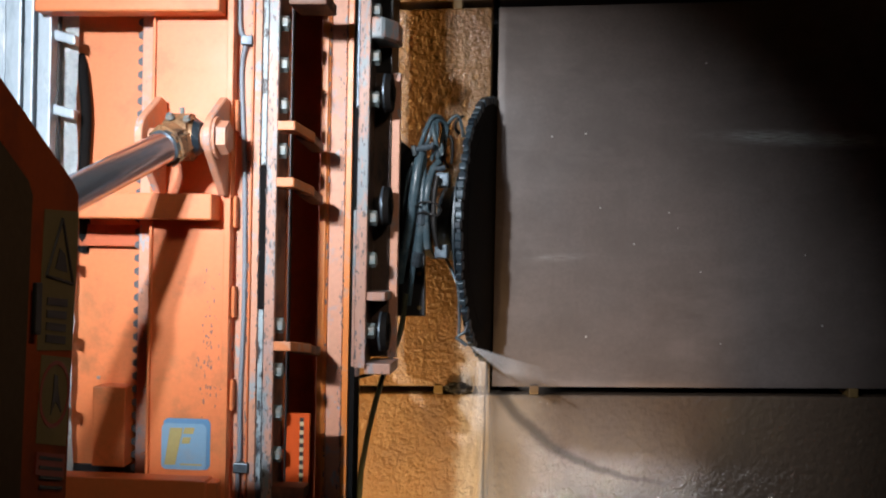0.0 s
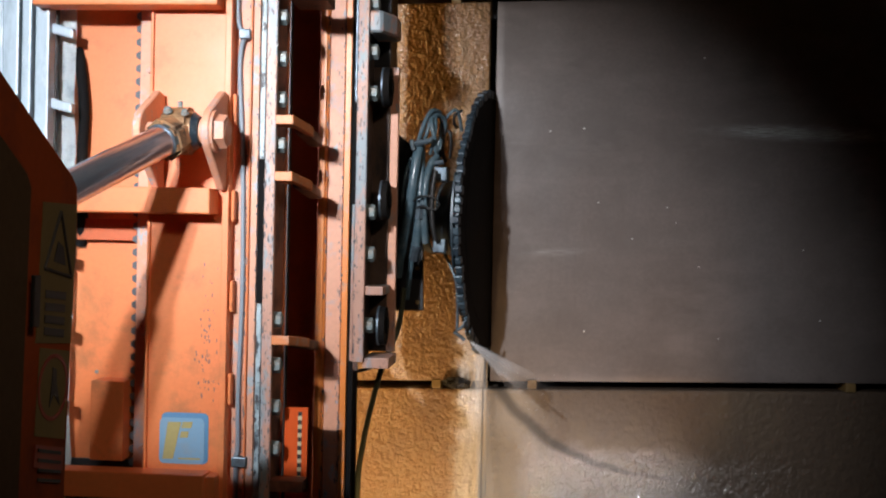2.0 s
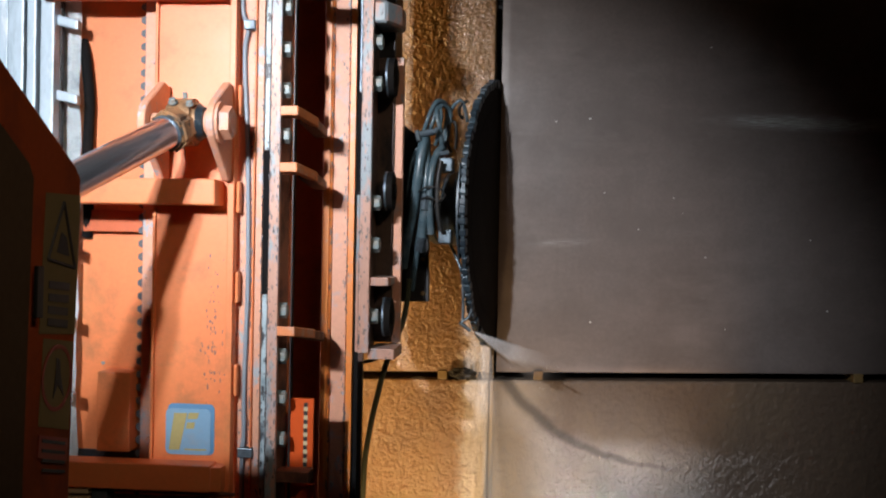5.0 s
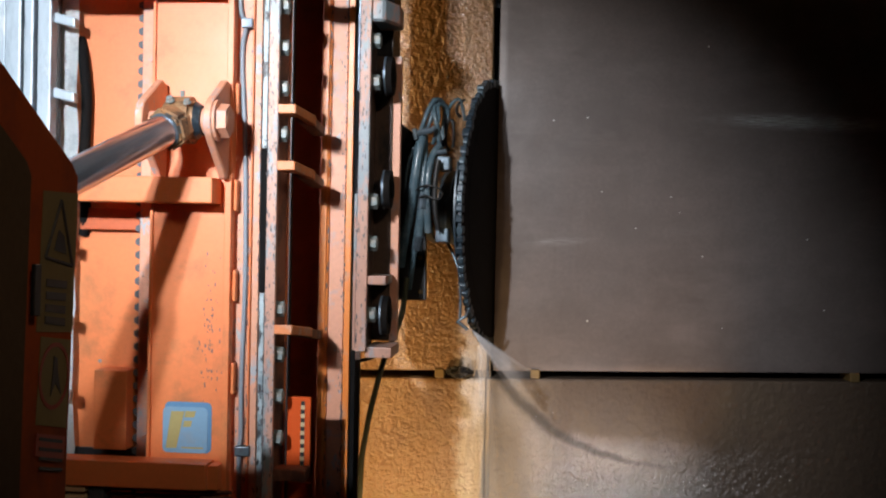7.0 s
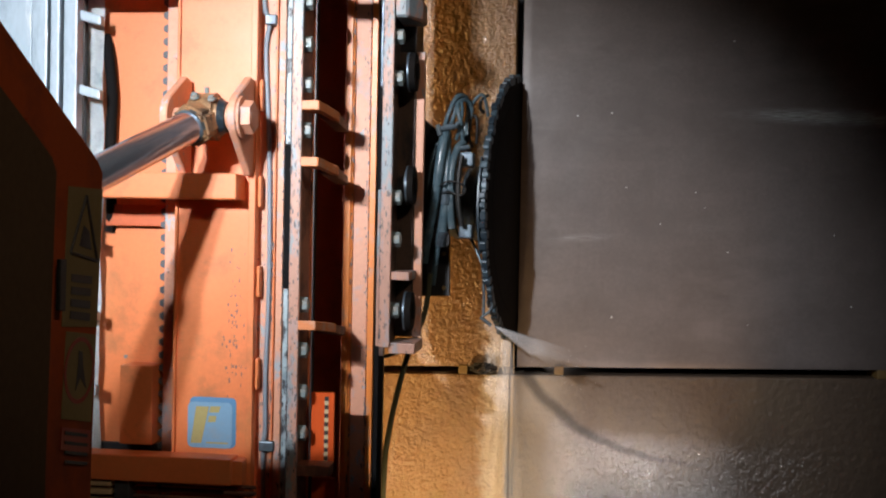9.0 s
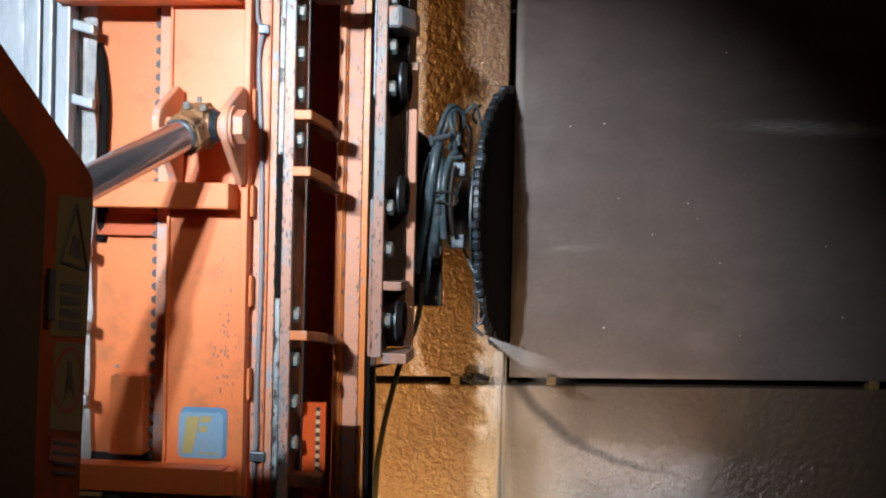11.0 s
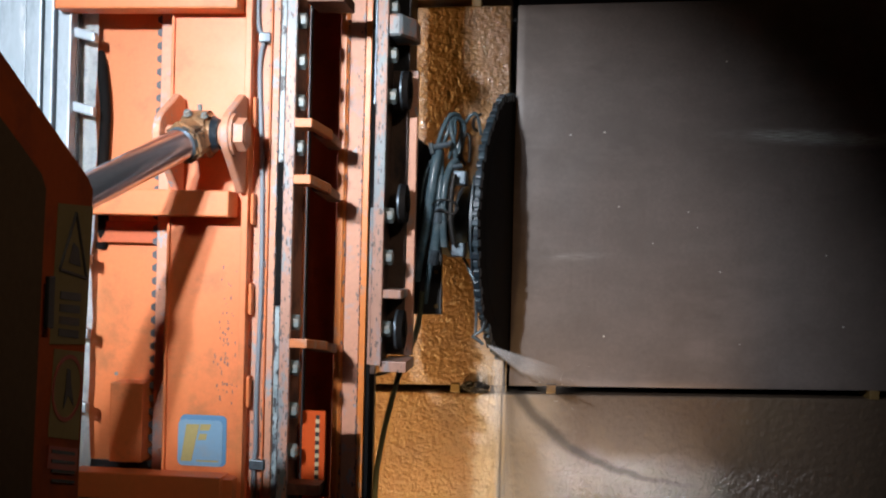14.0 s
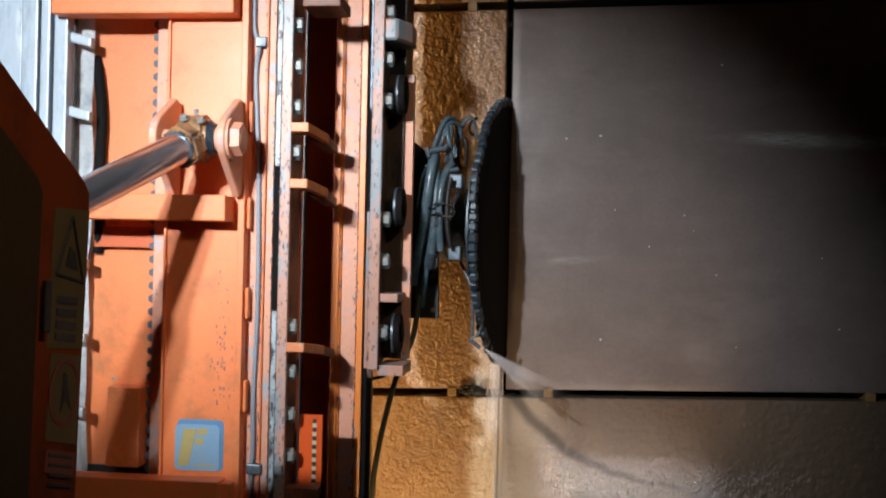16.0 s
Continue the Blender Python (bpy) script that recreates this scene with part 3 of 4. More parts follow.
cube("clamp", GREY_STEEL, cable, -1.133, -1.089, 3.96, 4.0, 2.762, 2.799, 0.004)
cube("clamp", GREY_STEEL, cable, -1.132, -1.075, 3.96, 4.0, 1.134, 1.172, 0.004)

# ---- feed column: flange, bolted web, tabs, dark recess and the outer rail ----
column = thing("feed_column", "worn orange steel feed column with rows of zinc bolts", "machine column")
AX = -0.932
cube("front_flange", EDGE, column, -0.969, AX, 3.75, 3.775, FOOT, TOP, 0.003)
cube("web", WEB, column, AX - 0.04, AX - 0.018, 3.775, 3.985, FOOT, TOP, 0.002)
cube("web_edge", ORANGE, column, AX - 0.04, AX - 0.012, 3.985, 4.0, FOOT, TOP, 0.002)
cube("recess_back", SHADE_ORANGE, column, AX - 0.11, -0.865 + 0.012, 4.365, 4.385, FOOT, TOP, 0.002)
cube("recess_side", SHADE_ORANGE, column, -0.865 + 0.001, -0.865 + 0.011, 4.251, 4.364, FOOT, TOP, 0.001)
cube("recess_side", SHADE_ORANGE, column, AX - 0.11, AX - 0.1, 4.0, 4.364, FOOT, TOP, 0.001)
cube("inner_rail", RAIL, column, -0.865, -0.828, 4.19, 4.25, FOOT, TOP, 0.006)
cube("rail_step", RAIL, column, -0.851, -0.835, 4.178, 4.19, FOOT, TOP, 0.003)
cube("outer_strip", WORN, column, -0.826, -0.766, 4.2, 4.25, FOOT, TOP, 0.003)
cube("strip_edge", RAIL, column, -0.762, -0.737, 4.19, 4.25, FOOT, TOP, 0.003)
# Shaded gap beside the carriage, put in as a near-black bar.
cube("gap_side", NEAR_BLACK, column, -0.739, -0.707, 4.21, 4.3, FOOT, TOP, 0.003)
abolt = hex_head("bolt", 0.03, 0.042, ZINC, column, (AX - 0.02, 3.806, 2.809), (1, 0, 0), 1.12)
for z in (2.659, 2.511, 2.346, 1.711, 1.545, 1.392, 1.242, 2.961):
    again(abolt, AX - 0.02, 3.806, z, column)
slotbm = box(bmesh.new(), 0, 0.002, -0.006, 0.006, -0.022, 0.022)
slot = part("web_slot", slotbm, BLACK, column)
slot.location = (AX - 0.018, 3.84, 2.735)
for z in (2.587, 1.468, 1.316):
    again(slot, AX - 0.018, 3.84, z, column)


def tab(z, height):
    """A tab from the flange that reaches right and back, bent once."""
    bm = slab(bmesh.new(), [(AX - 0.004, 3.752), (AX + 0.062, 3.752), (AX + 0.1, 3.93), (AX + 0.085, 3.99), (AX + 0.05, 3.82), (AX - 0.004, 3.80)], "z", z - height / 2, z + height / 2, 0.003)
    end = slab(bmesh.new(), [(AX + 0.04, 3.86), (AX + 0.094, 3.95), (AX + 0.1, 4.0), (AX + 0.1, 4.1), (AX + 0.05, 4.1)], "z", z - height / 2 - 0.004, z + height / 2 - 0.004, 0.003)
    for v in (*bm.verts, *end.verts):
        v.co.z -= 0.13 * (v.co.y - 3.75)
    part("tab", bm, TAB, column)
    # The tab's shaded end, made as its own dark piece.
    part("tab_end", end, WEB, column, "far end of the tab, its shade put into the colour")


for z in (2.433, 2.230, 1.641):
    tab(z, 0.034)
cube("foot_tab", WEB, column, AX - 0.004, AX + 0.12, 3.76, 3.85, 1.094, 1.134, 0.004)
cube("head_tab", WEB, column, AX + 0.02, AX + 0.16, 3.8, 4.0, 2.878, 2.919, 0.006)
scale_plate = cube("scale_plate", RED_PLATE, column, -0.907, -0.820, 3.87, 3.89, 1.111, 1.382, 0.002)
cube("scale_plate", RED_PLATE, column, -0.902, -0.815, 3.87, 3.89, 0.823, 1.065, 0.002)
mark = cube("scale_mark", SCALE_PAPER, scale_plate, 0, 0.0144, 3.867, 3.8695, 0, 0.0154, 0)
gap = cube("scale_mark", INK, scale_plate, 0, 0.0144, 3.867, 3.8695, 0, 0.0154, 0)
mark.location = gap.location = (-0.856, 0, 1.116)
gap.location.z += 0.0154
for i in range(1, 8):
    again(mark, mark.location.x, 0, mark.location.z + i * 0.0316, scale_plate)
    again(gap, mark.location.x, 0, gap.location.z + i * 0.0316, scale_plate)

# ---- saw carriage: the second bolted beam, nearest the wall ----
carriage = thing("saw_carriage", "worn steel saw carriage beam with zinc bolts and round pads", "machine carriage")
BX = -0.601
BZ0, BZ1 = 1.571, TOP
cube("front_flange", EDGE, carriage, -0.639, BX, 3.75, 3.775, BZ0, BZ1, 0.003)
cube("side_liner", EDGE, carriage, -0.655, -0.644, 3.78, 3.86, BZ0, 2.134, 0.003)
cube("side_liner", GREY_STEEL, carriage, -0.653, -0.644, 3.78, 3.85, 2.503, BZ1, 0.003)
cube("web", SHADE_STEEL, carriage, BX - 0.04, BX - 0.01, 3.775, 3.955, BZ0, BZ1, 0.003)
# One plate split by light: dark shaded parts and a pale lit edge.
cube("back_plate", SHADE_STEEL, carriage, BX - 0.04, -0.550, 3.955, 3.985, BZ0 + 0.02, 2.655, 0.003)
cube("back_edge", WORN, carriage, -0.547, -0.516, 3.952, 3.985, BZ0 + 0.02, 2.655, 0.003)
# Hidden plate, added to keep lamp light off the wall behind.
cube("rear_light_stop", DULL_BLACK, carriage, BX - 0.04, BX - 0.02, 3.988, 4.25, BZ0 + 0.02, BZ1, 0.003)
cube("upper_back_plate", DULL_BLACK, carriage, BX - 0.04, -0.550, 3.955, 3.985, 2.655 + 0.001, BZ1, 0.003)
cube("rear_beam", DULL_BLACK, carriage, BX - 0.04, BX + 0.03, 3.985, 4.3, BZ0 + 0.05, BZ1, 0.003)
cube("end_plate", EDGE, carriage, BX - 0.005, -0.511, 3.77, 3.985, 1.547, 1.585, 0.004)
cube("mid_plate", EDGE, carriage, BX - 0.005, -0.535, 3.765, 3.954, 1.810, 1.841, 0.004)
part("head_block", slab(bmesh.new(), [(BX - 0.004, 3.76), (BX + 0.045, 3.76), (BX + 0.09, 3.86), (BX + 0.09, 3.954), (BX - 0.004, 3.954)], "z", 2.748, 2.826, 0.008), EDGE, carriage)
bbolt = hex_head("bolt", 0.029, 0.036, ZINC, carriage, (BX - 0.01, 3.806, 2.685), (1, 0, 0), 1.12)
for z in (2.536, 2.107, 1.956, 1.699, 2.854):
    again(bbolt, BX - 0.01, 3.806, z, carriage)


def pad(z, r):
    bm = bmesh.new()
    rod(bm, (0, 0, 0), (0.025, 0, 0), r, r * 0.97, 32)
    rod(bm, (0.025, 0, 0), (0.032, 0, 0), r * 0.45, None, 16)
    ob = part("round_pad", bm, NEAR_BLACK, carriage, "near-black round pad", smooth=True)
    ob.location = (-0.561, 3.88, z)
    part("rim", rod(bmesh.new(), (-0.004, 0, 0), (0.003, 0, 0), r * 1.01, r * 1.01, 32), GREY_STEEL, ob, "pale grey rim disc", smooth=True)


for z in (2.569, 2.154, 1.693):
    pad(z, 0.072)
# Slanted to fit the camera's view edge-on; its depth blocks light from the wall.
part("support_plate", slab(bmesh.new(), [(-0.594, 3.5), (-0.577, 3.5), (-0.709, 4.3), (-0.730, 4.3)], "z", FOOT, BZ0, 0.002), DULL_BLACK, carriage, "black support plate, set edge-on to the camera and deepened to block light")

# hose below the carriage
feed = thing("feed_hose", "olive rubber hose hanging under the saw carriage", "hose")
hose("hose", [(-0.501, 4.100, 1.824), (-0.520, 4.100, 1.670), (-0.572, 4.050, 1.521), (-0.612, 4.050, 1.368), (-0.642, 4.050, 1.215), (-0.659, 4.050, 1.040), (-0.668, 4.05, 0.4), (-0.664, 4.1, 0.02)], 0.011, GREEN_HOSE, feed)
hose("short_hose", [(-0.664, 4.000, 1.507), (-0.622, 4.020, 1.518), (-0.576, 4.050, 1.547)], 0.007, BLACK, feed)

# ---- hydraulic cylinder with its bracket ----
cylinder = thing("hydraulic_cylinder", "chromed hydraulic rod pinned to an orange bracket on the mast", "hydraulic cylinder")
END = Vector((-1.287, 3.780, 2.389))
START = Vector((-1.525, 3.120, 2.083))
WAY = (END - START).normalized()
part("rod", rod(bmesh.new(), START - WAY * 0.3, END - WAY * 0.11, 0.058, None, 48), CHROME, cylinder, "bright chromed rod", smooth=True)
# Hidden behind the cover; added to cast shade low on the mast.
part("barrel", rod(bmesh.new(), START - WAY * 1.08, START - WAY * 0.14, 0.082, None, 40), ORANGE, cylinder, smooth=True)
bm = rod(bmesh.new(), END - WAY * 0.125, END - WAY * 0.05, 0.064, 0.066, 32)
part("collar", bm, GREY_STEEL, cylinder, smooth=True)
bm = rod(bmesh.new(), END + Vector((-0.062, 0, 0)), END + Vector((0.05, 0, 0)), 0.086, None, 32)
bmesh.ops.bevel(bm, geom=[e for e in bm.edges if abs(e.verts[0].co.x - e.verts[1].co.x) < 0.001], offset=0.016, segments=3, affect="EDGES")
neck = rod(bmesh.new(), END - WAY * 0.118, END - WAY * 0.03, 0.086, 0.078, 6)
bmesh.ops.bevel(neck, geom=list(neck.edges), offset=0.012, segments=2, affect="EDGES")
joined = bpy.data.meshes.new("neck")
neck.to_mesh(joined)
neck.free()
bm.from_mesh(joined)
bpy.data.meshes.remove(joined)
part("rod_eye", bm, BRONZE, cylinder, "dirty ochre rod eye", smooth=True)
hex_head("clamp_screw", 0.014, 0.016, ZINC, cylinder, END + Vector((-0.028, -0.07, 0.062)), (0, -0.6, 0.8), 1.2)
hex_head("clamp_screw", 0.012, 0.014, ZINC, cylinder, END + Vector((0.035, -0.072, 0.055)), (0, -0.6, 0.8), 1.2)
part("grease_ring", rod(bmesh.new(), END + Vector((0.048, 0, 0)), END + Vector((0.072, 0, 0)), 0.07, 0.054, 24), TOOTH, cylinder)
part("eye_cap", rod(bmesh.new(), END + Vector((0.075, 0, 0)), END + Vector((0.1, 0, 0)), 0.045, None, 24), WORN, cylinder)
part("grease_nipple", rod(bmesh.new(), END + Vector((0, -0.02, 0.085)), END + Vector((0, -0.025, 0.105)), 0.009, None, 8), ZINC, cylinder)


def cheek(x, thick):
    """A bracket cheek: a plate on the mast, tall at its foot and round at the pin."""
    pts = [(3.96, END.z + 0.15), (3.9, END.z + 0.165), (3.82, END.z + 0.12)]
    for k in range(7):
        a = radians(120 + 20 * k)
        pts.append((END.y + 0.085 * math.cos(a), END.z + 0.085 * math.sin(a)))
    pts += [(3.85, END.z - 0.16), (3.90, END.z - 0.205), (3.96, END.z - 0.205)]
    part("cheek", slab(bmesh.new(), pts, "x", x, x + thick, 0.004), WORN, cylinder, "worn orange bracket cheek")


cheek(-1.192, 0.029)
cheek(-1.442, 0.029)
part("pin", rod(bmesh.new(), (-1.446, END.y, END.z), (-1.146, END.y, END.z), 0.034, None, 24), WORN, cylinder, smooth=True)
hex_head("pin_nut", 0.064, 0.046, WORN, cylinder, (-1.192 + 0.029, END.y, END.z), (1, 0, 0), 1.2)

# ---- ladder ----
ladder = thing("ladder", "bright aluminium ladder fixed beside the mast", "ladder")
for u0, u1, y in ((-2.035, -1.972, 3.9), (-1.964, -1.928, 3.91), (-1.920, -1.866, 3.93)):
    cube("side_rail", ALUMINIUM, ladder, u0, u1, y, y + 0.06, 0.0, TOP, 0.006)
# Shade of the gap between rail and sheet, put in as black.
cube("rail_gap", BLACK, ladder, -1.895, -1.863, 3.99, 4.02, 0.0, TOP, 0.002)
cube("rail_web", ALUMINIUM, ladder, -2.205, -2.051, 3.93, 3.97, 0.0, TOP, 0.002)
rung = part("rung", box(bmesh.new(), -1.896, -1.785, 3.96, 4.0, -0.02, 0.02, 0.008), ALUMINIUM, ladder)
for v in rung.data.vertices:
    v.co.z -= 0.25 * (v.co.x - -1.896)
rung.location.z = 2.806
STEP = 0.2874
for i in (-7, -6, -5, -4, -3, -2, -1, 1):
    again(rung, 0, 0, rung.location.z + i * STEP, ladder)
sheet = thing("plastic_sheet", "crumpled pale protective sheet behind the ladder", "sheet")
bm = bmesh.new()
rows_ = []
for i in range(40):
    z = 0.4 + i * 0.08
    edge = -1.810 + 0.02 * noise.noise(Vector((0, 0, z * 4))) + 0.01 * noise.noise(Vector((0, 5, z * 11)))
    rows_.append([bm.verts.new((-1.900 + (edge - -1.900) * k / 6, 4.05 + 0.02 * noise.noise(Vector((k * 0.7, 0, z * 5))), z)) for k in range(7)])
for a, b in zip(rows_, rows_[1:]):
    for k in range(6):
        bm.faces.new((a[k], a[k + 1], b[k + 1], b[k]))
bmesh.ops.solidify(bm, geom=list(bm.faces), thickness=0.006)
bmesh.ops.recalc_face_normals(bm, faces=bm.faces)
part("sheet", bm, SHEET, sheet, smooth=True)

black_hose = thing("black_hose", "thick black rubber hose behind the pale sheet", "hose")
hose("hose", [(-1.823, 4.100, 2.740), (-1.801, 4.075, 2.669), (-1.782, 4.070, 2.512), (-1.784, 4.070, 2.377), (-1.788, 4.070, 2.221), (-1.780, 4.070, 2.064), (-1.794, 4.090, 1.964)], 0.021, NEAR_BLACK, black_hose)

# chipped paint on the mast plates
rng = random.Random(11)
bm = bmesh.new()


def chip(x, y, z, w, h):
    pts = [(x + w * math.cos(a) * rng.uniform(0.5, 1), z + h * math.sin(a) * rng.uniform(0.5, 1)) for a in [2 * math.pi * k / 7 for k in range(7)]]
    slab(bm, pts, "y", y - 0.0008, y + 0.0006)


for k in range(70):
    t = rng.random()
    chip(-1.229 + rng.gauss(0, 0.022), 3.96, 1.383 + t * 0.5 + rng.gauss(0, 0.05), rng.uniform(0.001, 0.004), rng.uniform(0.002, 0.012))
for k in range(60):
    chip(rng.choice((-1.151, -1.135, -1.096)) + rng.gauss(0, 0.006), 4.0, rng.uniform(0.9, 3.1), rng.uniform(0.001, 0.003), rng.uniform(0.002, 0.014))
for k in range(90):
    chip(-0.771 + rng.gauss(0, 0.008), 4.2, rng.uniform(0.9, 3.2), rng.uniform(0.001, 0.004), rng.uniform(0.003, 0.014))
for k in range(90):
    chip(-0.951 + rng.gauss(0, 0.009), 3.75, rng.uniform(0.9, 3.2), rng.uniform(0.001, 0.004), rng.uniform(0.002, 0.016))
for k in range(60):
    chip(-0.619 + rng.gauss(0, 0.008), 3.75, rng.uniform(1.55, 3.2), rng.uniform(0.001, 0.004), rng.uniform(0.002, 0.014))
for x, y, low, count in ((-0.967, 3.75, 0.9, 70), (-0.935, 3.75, 0.9, 60), (-0.764, 4.19, 0.9, 80), (-0.637, 3.75, 1.56, 60), (-1.057, 3.98, 0.9, 80), (-1.094, 3.975, 0.9, 50), (-0.83, 4.19, 0.9, 50)):
    for k in range(count):
        chip(x + rng.gauss(0, 0.0025), y, rng.uniform(low, 3.1), rng.uniform(0.001, 0.0045), 0.002 + 0.02 * rng.random() ** 2)
tagged(part("chipping", bm, CHIP, mast, "small dark chips and scratches in the paint"), kind="stuff")

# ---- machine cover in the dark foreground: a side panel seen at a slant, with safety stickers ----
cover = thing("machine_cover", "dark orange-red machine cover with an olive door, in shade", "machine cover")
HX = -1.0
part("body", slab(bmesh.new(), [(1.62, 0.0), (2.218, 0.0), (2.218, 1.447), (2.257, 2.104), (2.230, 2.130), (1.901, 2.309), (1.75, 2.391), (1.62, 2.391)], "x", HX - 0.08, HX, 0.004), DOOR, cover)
# Unseen block behind the cover, added to shade the machine's foot.
cube("shade_block", DOOR, cover, HX - 1.0, HX - 0.081, 1.62, 2.2, 0.0, 1.965, 0.01)
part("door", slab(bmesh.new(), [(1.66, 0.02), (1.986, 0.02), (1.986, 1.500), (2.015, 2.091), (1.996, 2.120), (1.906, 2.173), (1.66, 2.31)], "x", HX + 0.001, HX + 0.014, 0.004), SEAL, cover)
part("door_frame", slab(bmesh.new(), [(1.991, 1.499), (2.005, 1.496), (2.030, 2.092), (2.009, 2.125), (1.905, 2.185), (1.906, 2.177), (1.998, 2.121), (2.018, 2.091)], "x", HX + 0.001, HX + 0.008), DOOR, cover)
part("hinge", slab(bmesh.new(), [(2.010, 1.817), (2.038, 1.814), (2.041, 1.918), (2.013, 1.919)], "x", HX + 0.015, HX + 0.024, 0.002), BLACK, cover)


def sheet_shape(name, pts, mat, parent, lift):
    return part(name, slab(bmesh.new(), pts, "x", HX + lift, HX + lift + 0.0015), mat, parent)


caution = thing("caution_sticker", "faded cream hand-crush caution sticker on the dark cover", "sticker")
sheet_shape("paper", [(2.066, 1.780), (2.229, 1.765), (2.250, 2.066), (2.089, 2.066)], CREAM, caution, 0.001)
TA, TB, TC = (2.167, 2.049), (2.223, 1.909), (2.097, 1.930)
for a, b in ((TA, TB), (TB, TC), (TC, TA)):
    part("triangle_side", rod(bmesh.new(), (HX + 0.003, *a), (HX + 0.003, *b), 0.004, None, 6), INK, caution)
sheet_shape("symbol", [(2.137, 1.944), (2.194, 1.934), (2.181, 1.974), (2.157, 1.986)], INK, caution, 0.003)
for pts in ([(2.102, 1.870), (2.197, 1.860), (2.199, 1.877), (2.104, 1.886)], [(2.101, 1.844), (2.193, 1.834), (2.195, 1.851), (2.103, 1.860)], [(2.099, 1.819), (2.191, 1.807), (2.193, 1.824), (2.101, 1.835)], [(2.098, 1.794), (2.190, 1.781), (2.192, 1.798), (2.100, 1.810)]):
    sheet_shape("text_bar", pts, INK, caution, 0.003)
forbid = thing("prohibition_sticker", "faded cream no-entry sticker with a red ring on the dark cover", "sticker")
sheet_shape("paper", [(2.069, 1.592), (2.207, 1.561), (2.224, 1.749), (2.086, 1.769)], CREAM, forbid, 0.001)
RC = (2.146, 1.681)
bm = bmesh.new()
ring = [[bm.verts.new((x, RC[0] + r * math.cos(2 * math.pi * k / 32), RC[1] + r * math.sin(2 * math.pi * k / 32))) for k in range(32)] for r, x in ((0.070, HX + 0.003), (0.061, HX + 0.003), (0.061, HX + 0.0045), (0.070, HX + 0.0045))]
for i in range(4):
    a, b = ring[i], ring[(i + 1) % 4]
    for k in range(32):
        bm.faces.new((a[k], a[(k + 1) % 32], b[(k + 1) % 32], b[k]))
bmesh.ops.recalc_face_normals(bm, faces=bm.faces)
part("ring", bm, RED_INK, forbid)
sheet_shape("symbol", [(2.127, 1.640), (2.149, 1.666), (2.177, 1.638), (2.161, 1.688), (2.158, 1.718), (2.142, 1.723), (2.138, 1.689)], INK, forbid, 0.003)
sheet_shape("text_bar", [(2.064, 1.530), (2.197, 1.495), (2.203, 1.544), (2.070, 1.575)], RED_INK, cover, 0.002)

for k in range(4):
    low = 1.500 + 0.02 * k
    sheet_shape("text_bar", [(2.08, low - 0.002), (2.185, low - 0.028), (2.186, low - 0.021), (2.081, low + 0.005)], INK, cover, 0.004)

# ---- saw disc and its head ----
TILT = radians(11.000)
NEAR = Vector((-math.sin(TILT), -math.cos(TILT), 0))          # from the cut towards the open side
AXIS = Vector((-math.cos(TILT), math.sin(TILT), 0))           # from the disc to its motor
R = 0.575
CENTRE = Vector((-0.195, WALL_Y, 2.108)) + NEAR * (0.080)
FRAME = Matrix.Translation(CENTRE) @ Matrix((AXIS, NEAR, Vector((0, 0, 1)))).transposed().to_4x4()   # local x: motor side, y: open side
disc = thing("saw_disc", "large black saw disc with wet steel teeth, cutting the wall", "saw blade")
BLADE = Matrix.Translation(Vector((-0.195, WALL_Y, 2.09)) - NEAR * 0.01) @ FRAME.to_3x3().to_4x4() @ pose(0, 0, 0, 0, 0, 0.3)
disc.matrix_world = BLADE
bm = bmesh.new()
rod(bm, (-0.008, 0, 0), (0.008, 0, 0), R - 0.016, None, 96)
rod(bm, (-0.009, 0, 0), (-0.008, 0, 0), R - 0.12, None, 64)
part("core", bm, NEAR_BLACK, disc)
bm = bmesh.new()
rod(bm, (-0.007, 0, 0), (0.007, 0, 0), R - 0.011, None, 96)
part("rim_ring", bm, TOOTH, disc)
TEETH = 90
bm = bmesh.new()
slab(bm, [(R - 0.034, -0.0145), (R - 0.004, -0.0155), (R, -0.010), (R, 0.012), (R - 0.01, 0.0155), (R - 0.034, 0.0145)], "x", -0.012, 0.012, 0.003)
saw_tooth = part("tooth", bm, TOOTH, disc)
for i in range(TEETH):
    o = saw_tooth if i == 0 else new("tooth", saw_tooth.data)
    o.parent = disc
    o.matrix_basis = pose(random.uniform(-0.004, 0.004), 0, 0, 360 / TEETH * (i + random.uniform(-0.12, 0.12)), 0, 0) @ pose(0, random.uniform(-0.008, 0.002), 0) @ Matrix.Diagonal((random.uniform(0.85, 1.25), 1, random.uniform(0.8, 1.25), 1))


def at_head(x, y, z):
    """A place in the saw head's own space, in the world."""
    return FRAME @ Vector((x, y + 0.09, z))


head = thing("saw_motor", "wet grey steel drive motor of the wall saw", "saw motor")
def ring_part(name, x0, x1, r, mat, sides=40, label="", r2=None):
    return part(name, rod(bmesh.new(), at_head(x0, 0, 0), at_head(x1, 0, 0), r, r2, sides), mat, head, label, smooth=True)


ring_part("spindle", 0.01, 0.1, 0.09, DULL_BLACK)
ring_part("clamp_flange", 0.03, 0.07, 0.15, SHADE_STEEL)
ring_part("motor_flange", 0.10, 0.15, 0.155, GREY_STEEL)
ring_part("motor_body", 0.15, 0.31, 0.14, RUBBER)
ring_part("motor_band", 0.19, 0.215, 0.15, GREY_STEEL)
ring_part("motor_cap", 0.31, 0.36, 0.185, DULL_BLACK)
ring_part("rear_clamp_ring", 0.155, 0.18, 0.152, BRONZE)
# band beside the near teeth, added to fit the outline seen from the camera
bm = bmesh.new()
rows_ = []
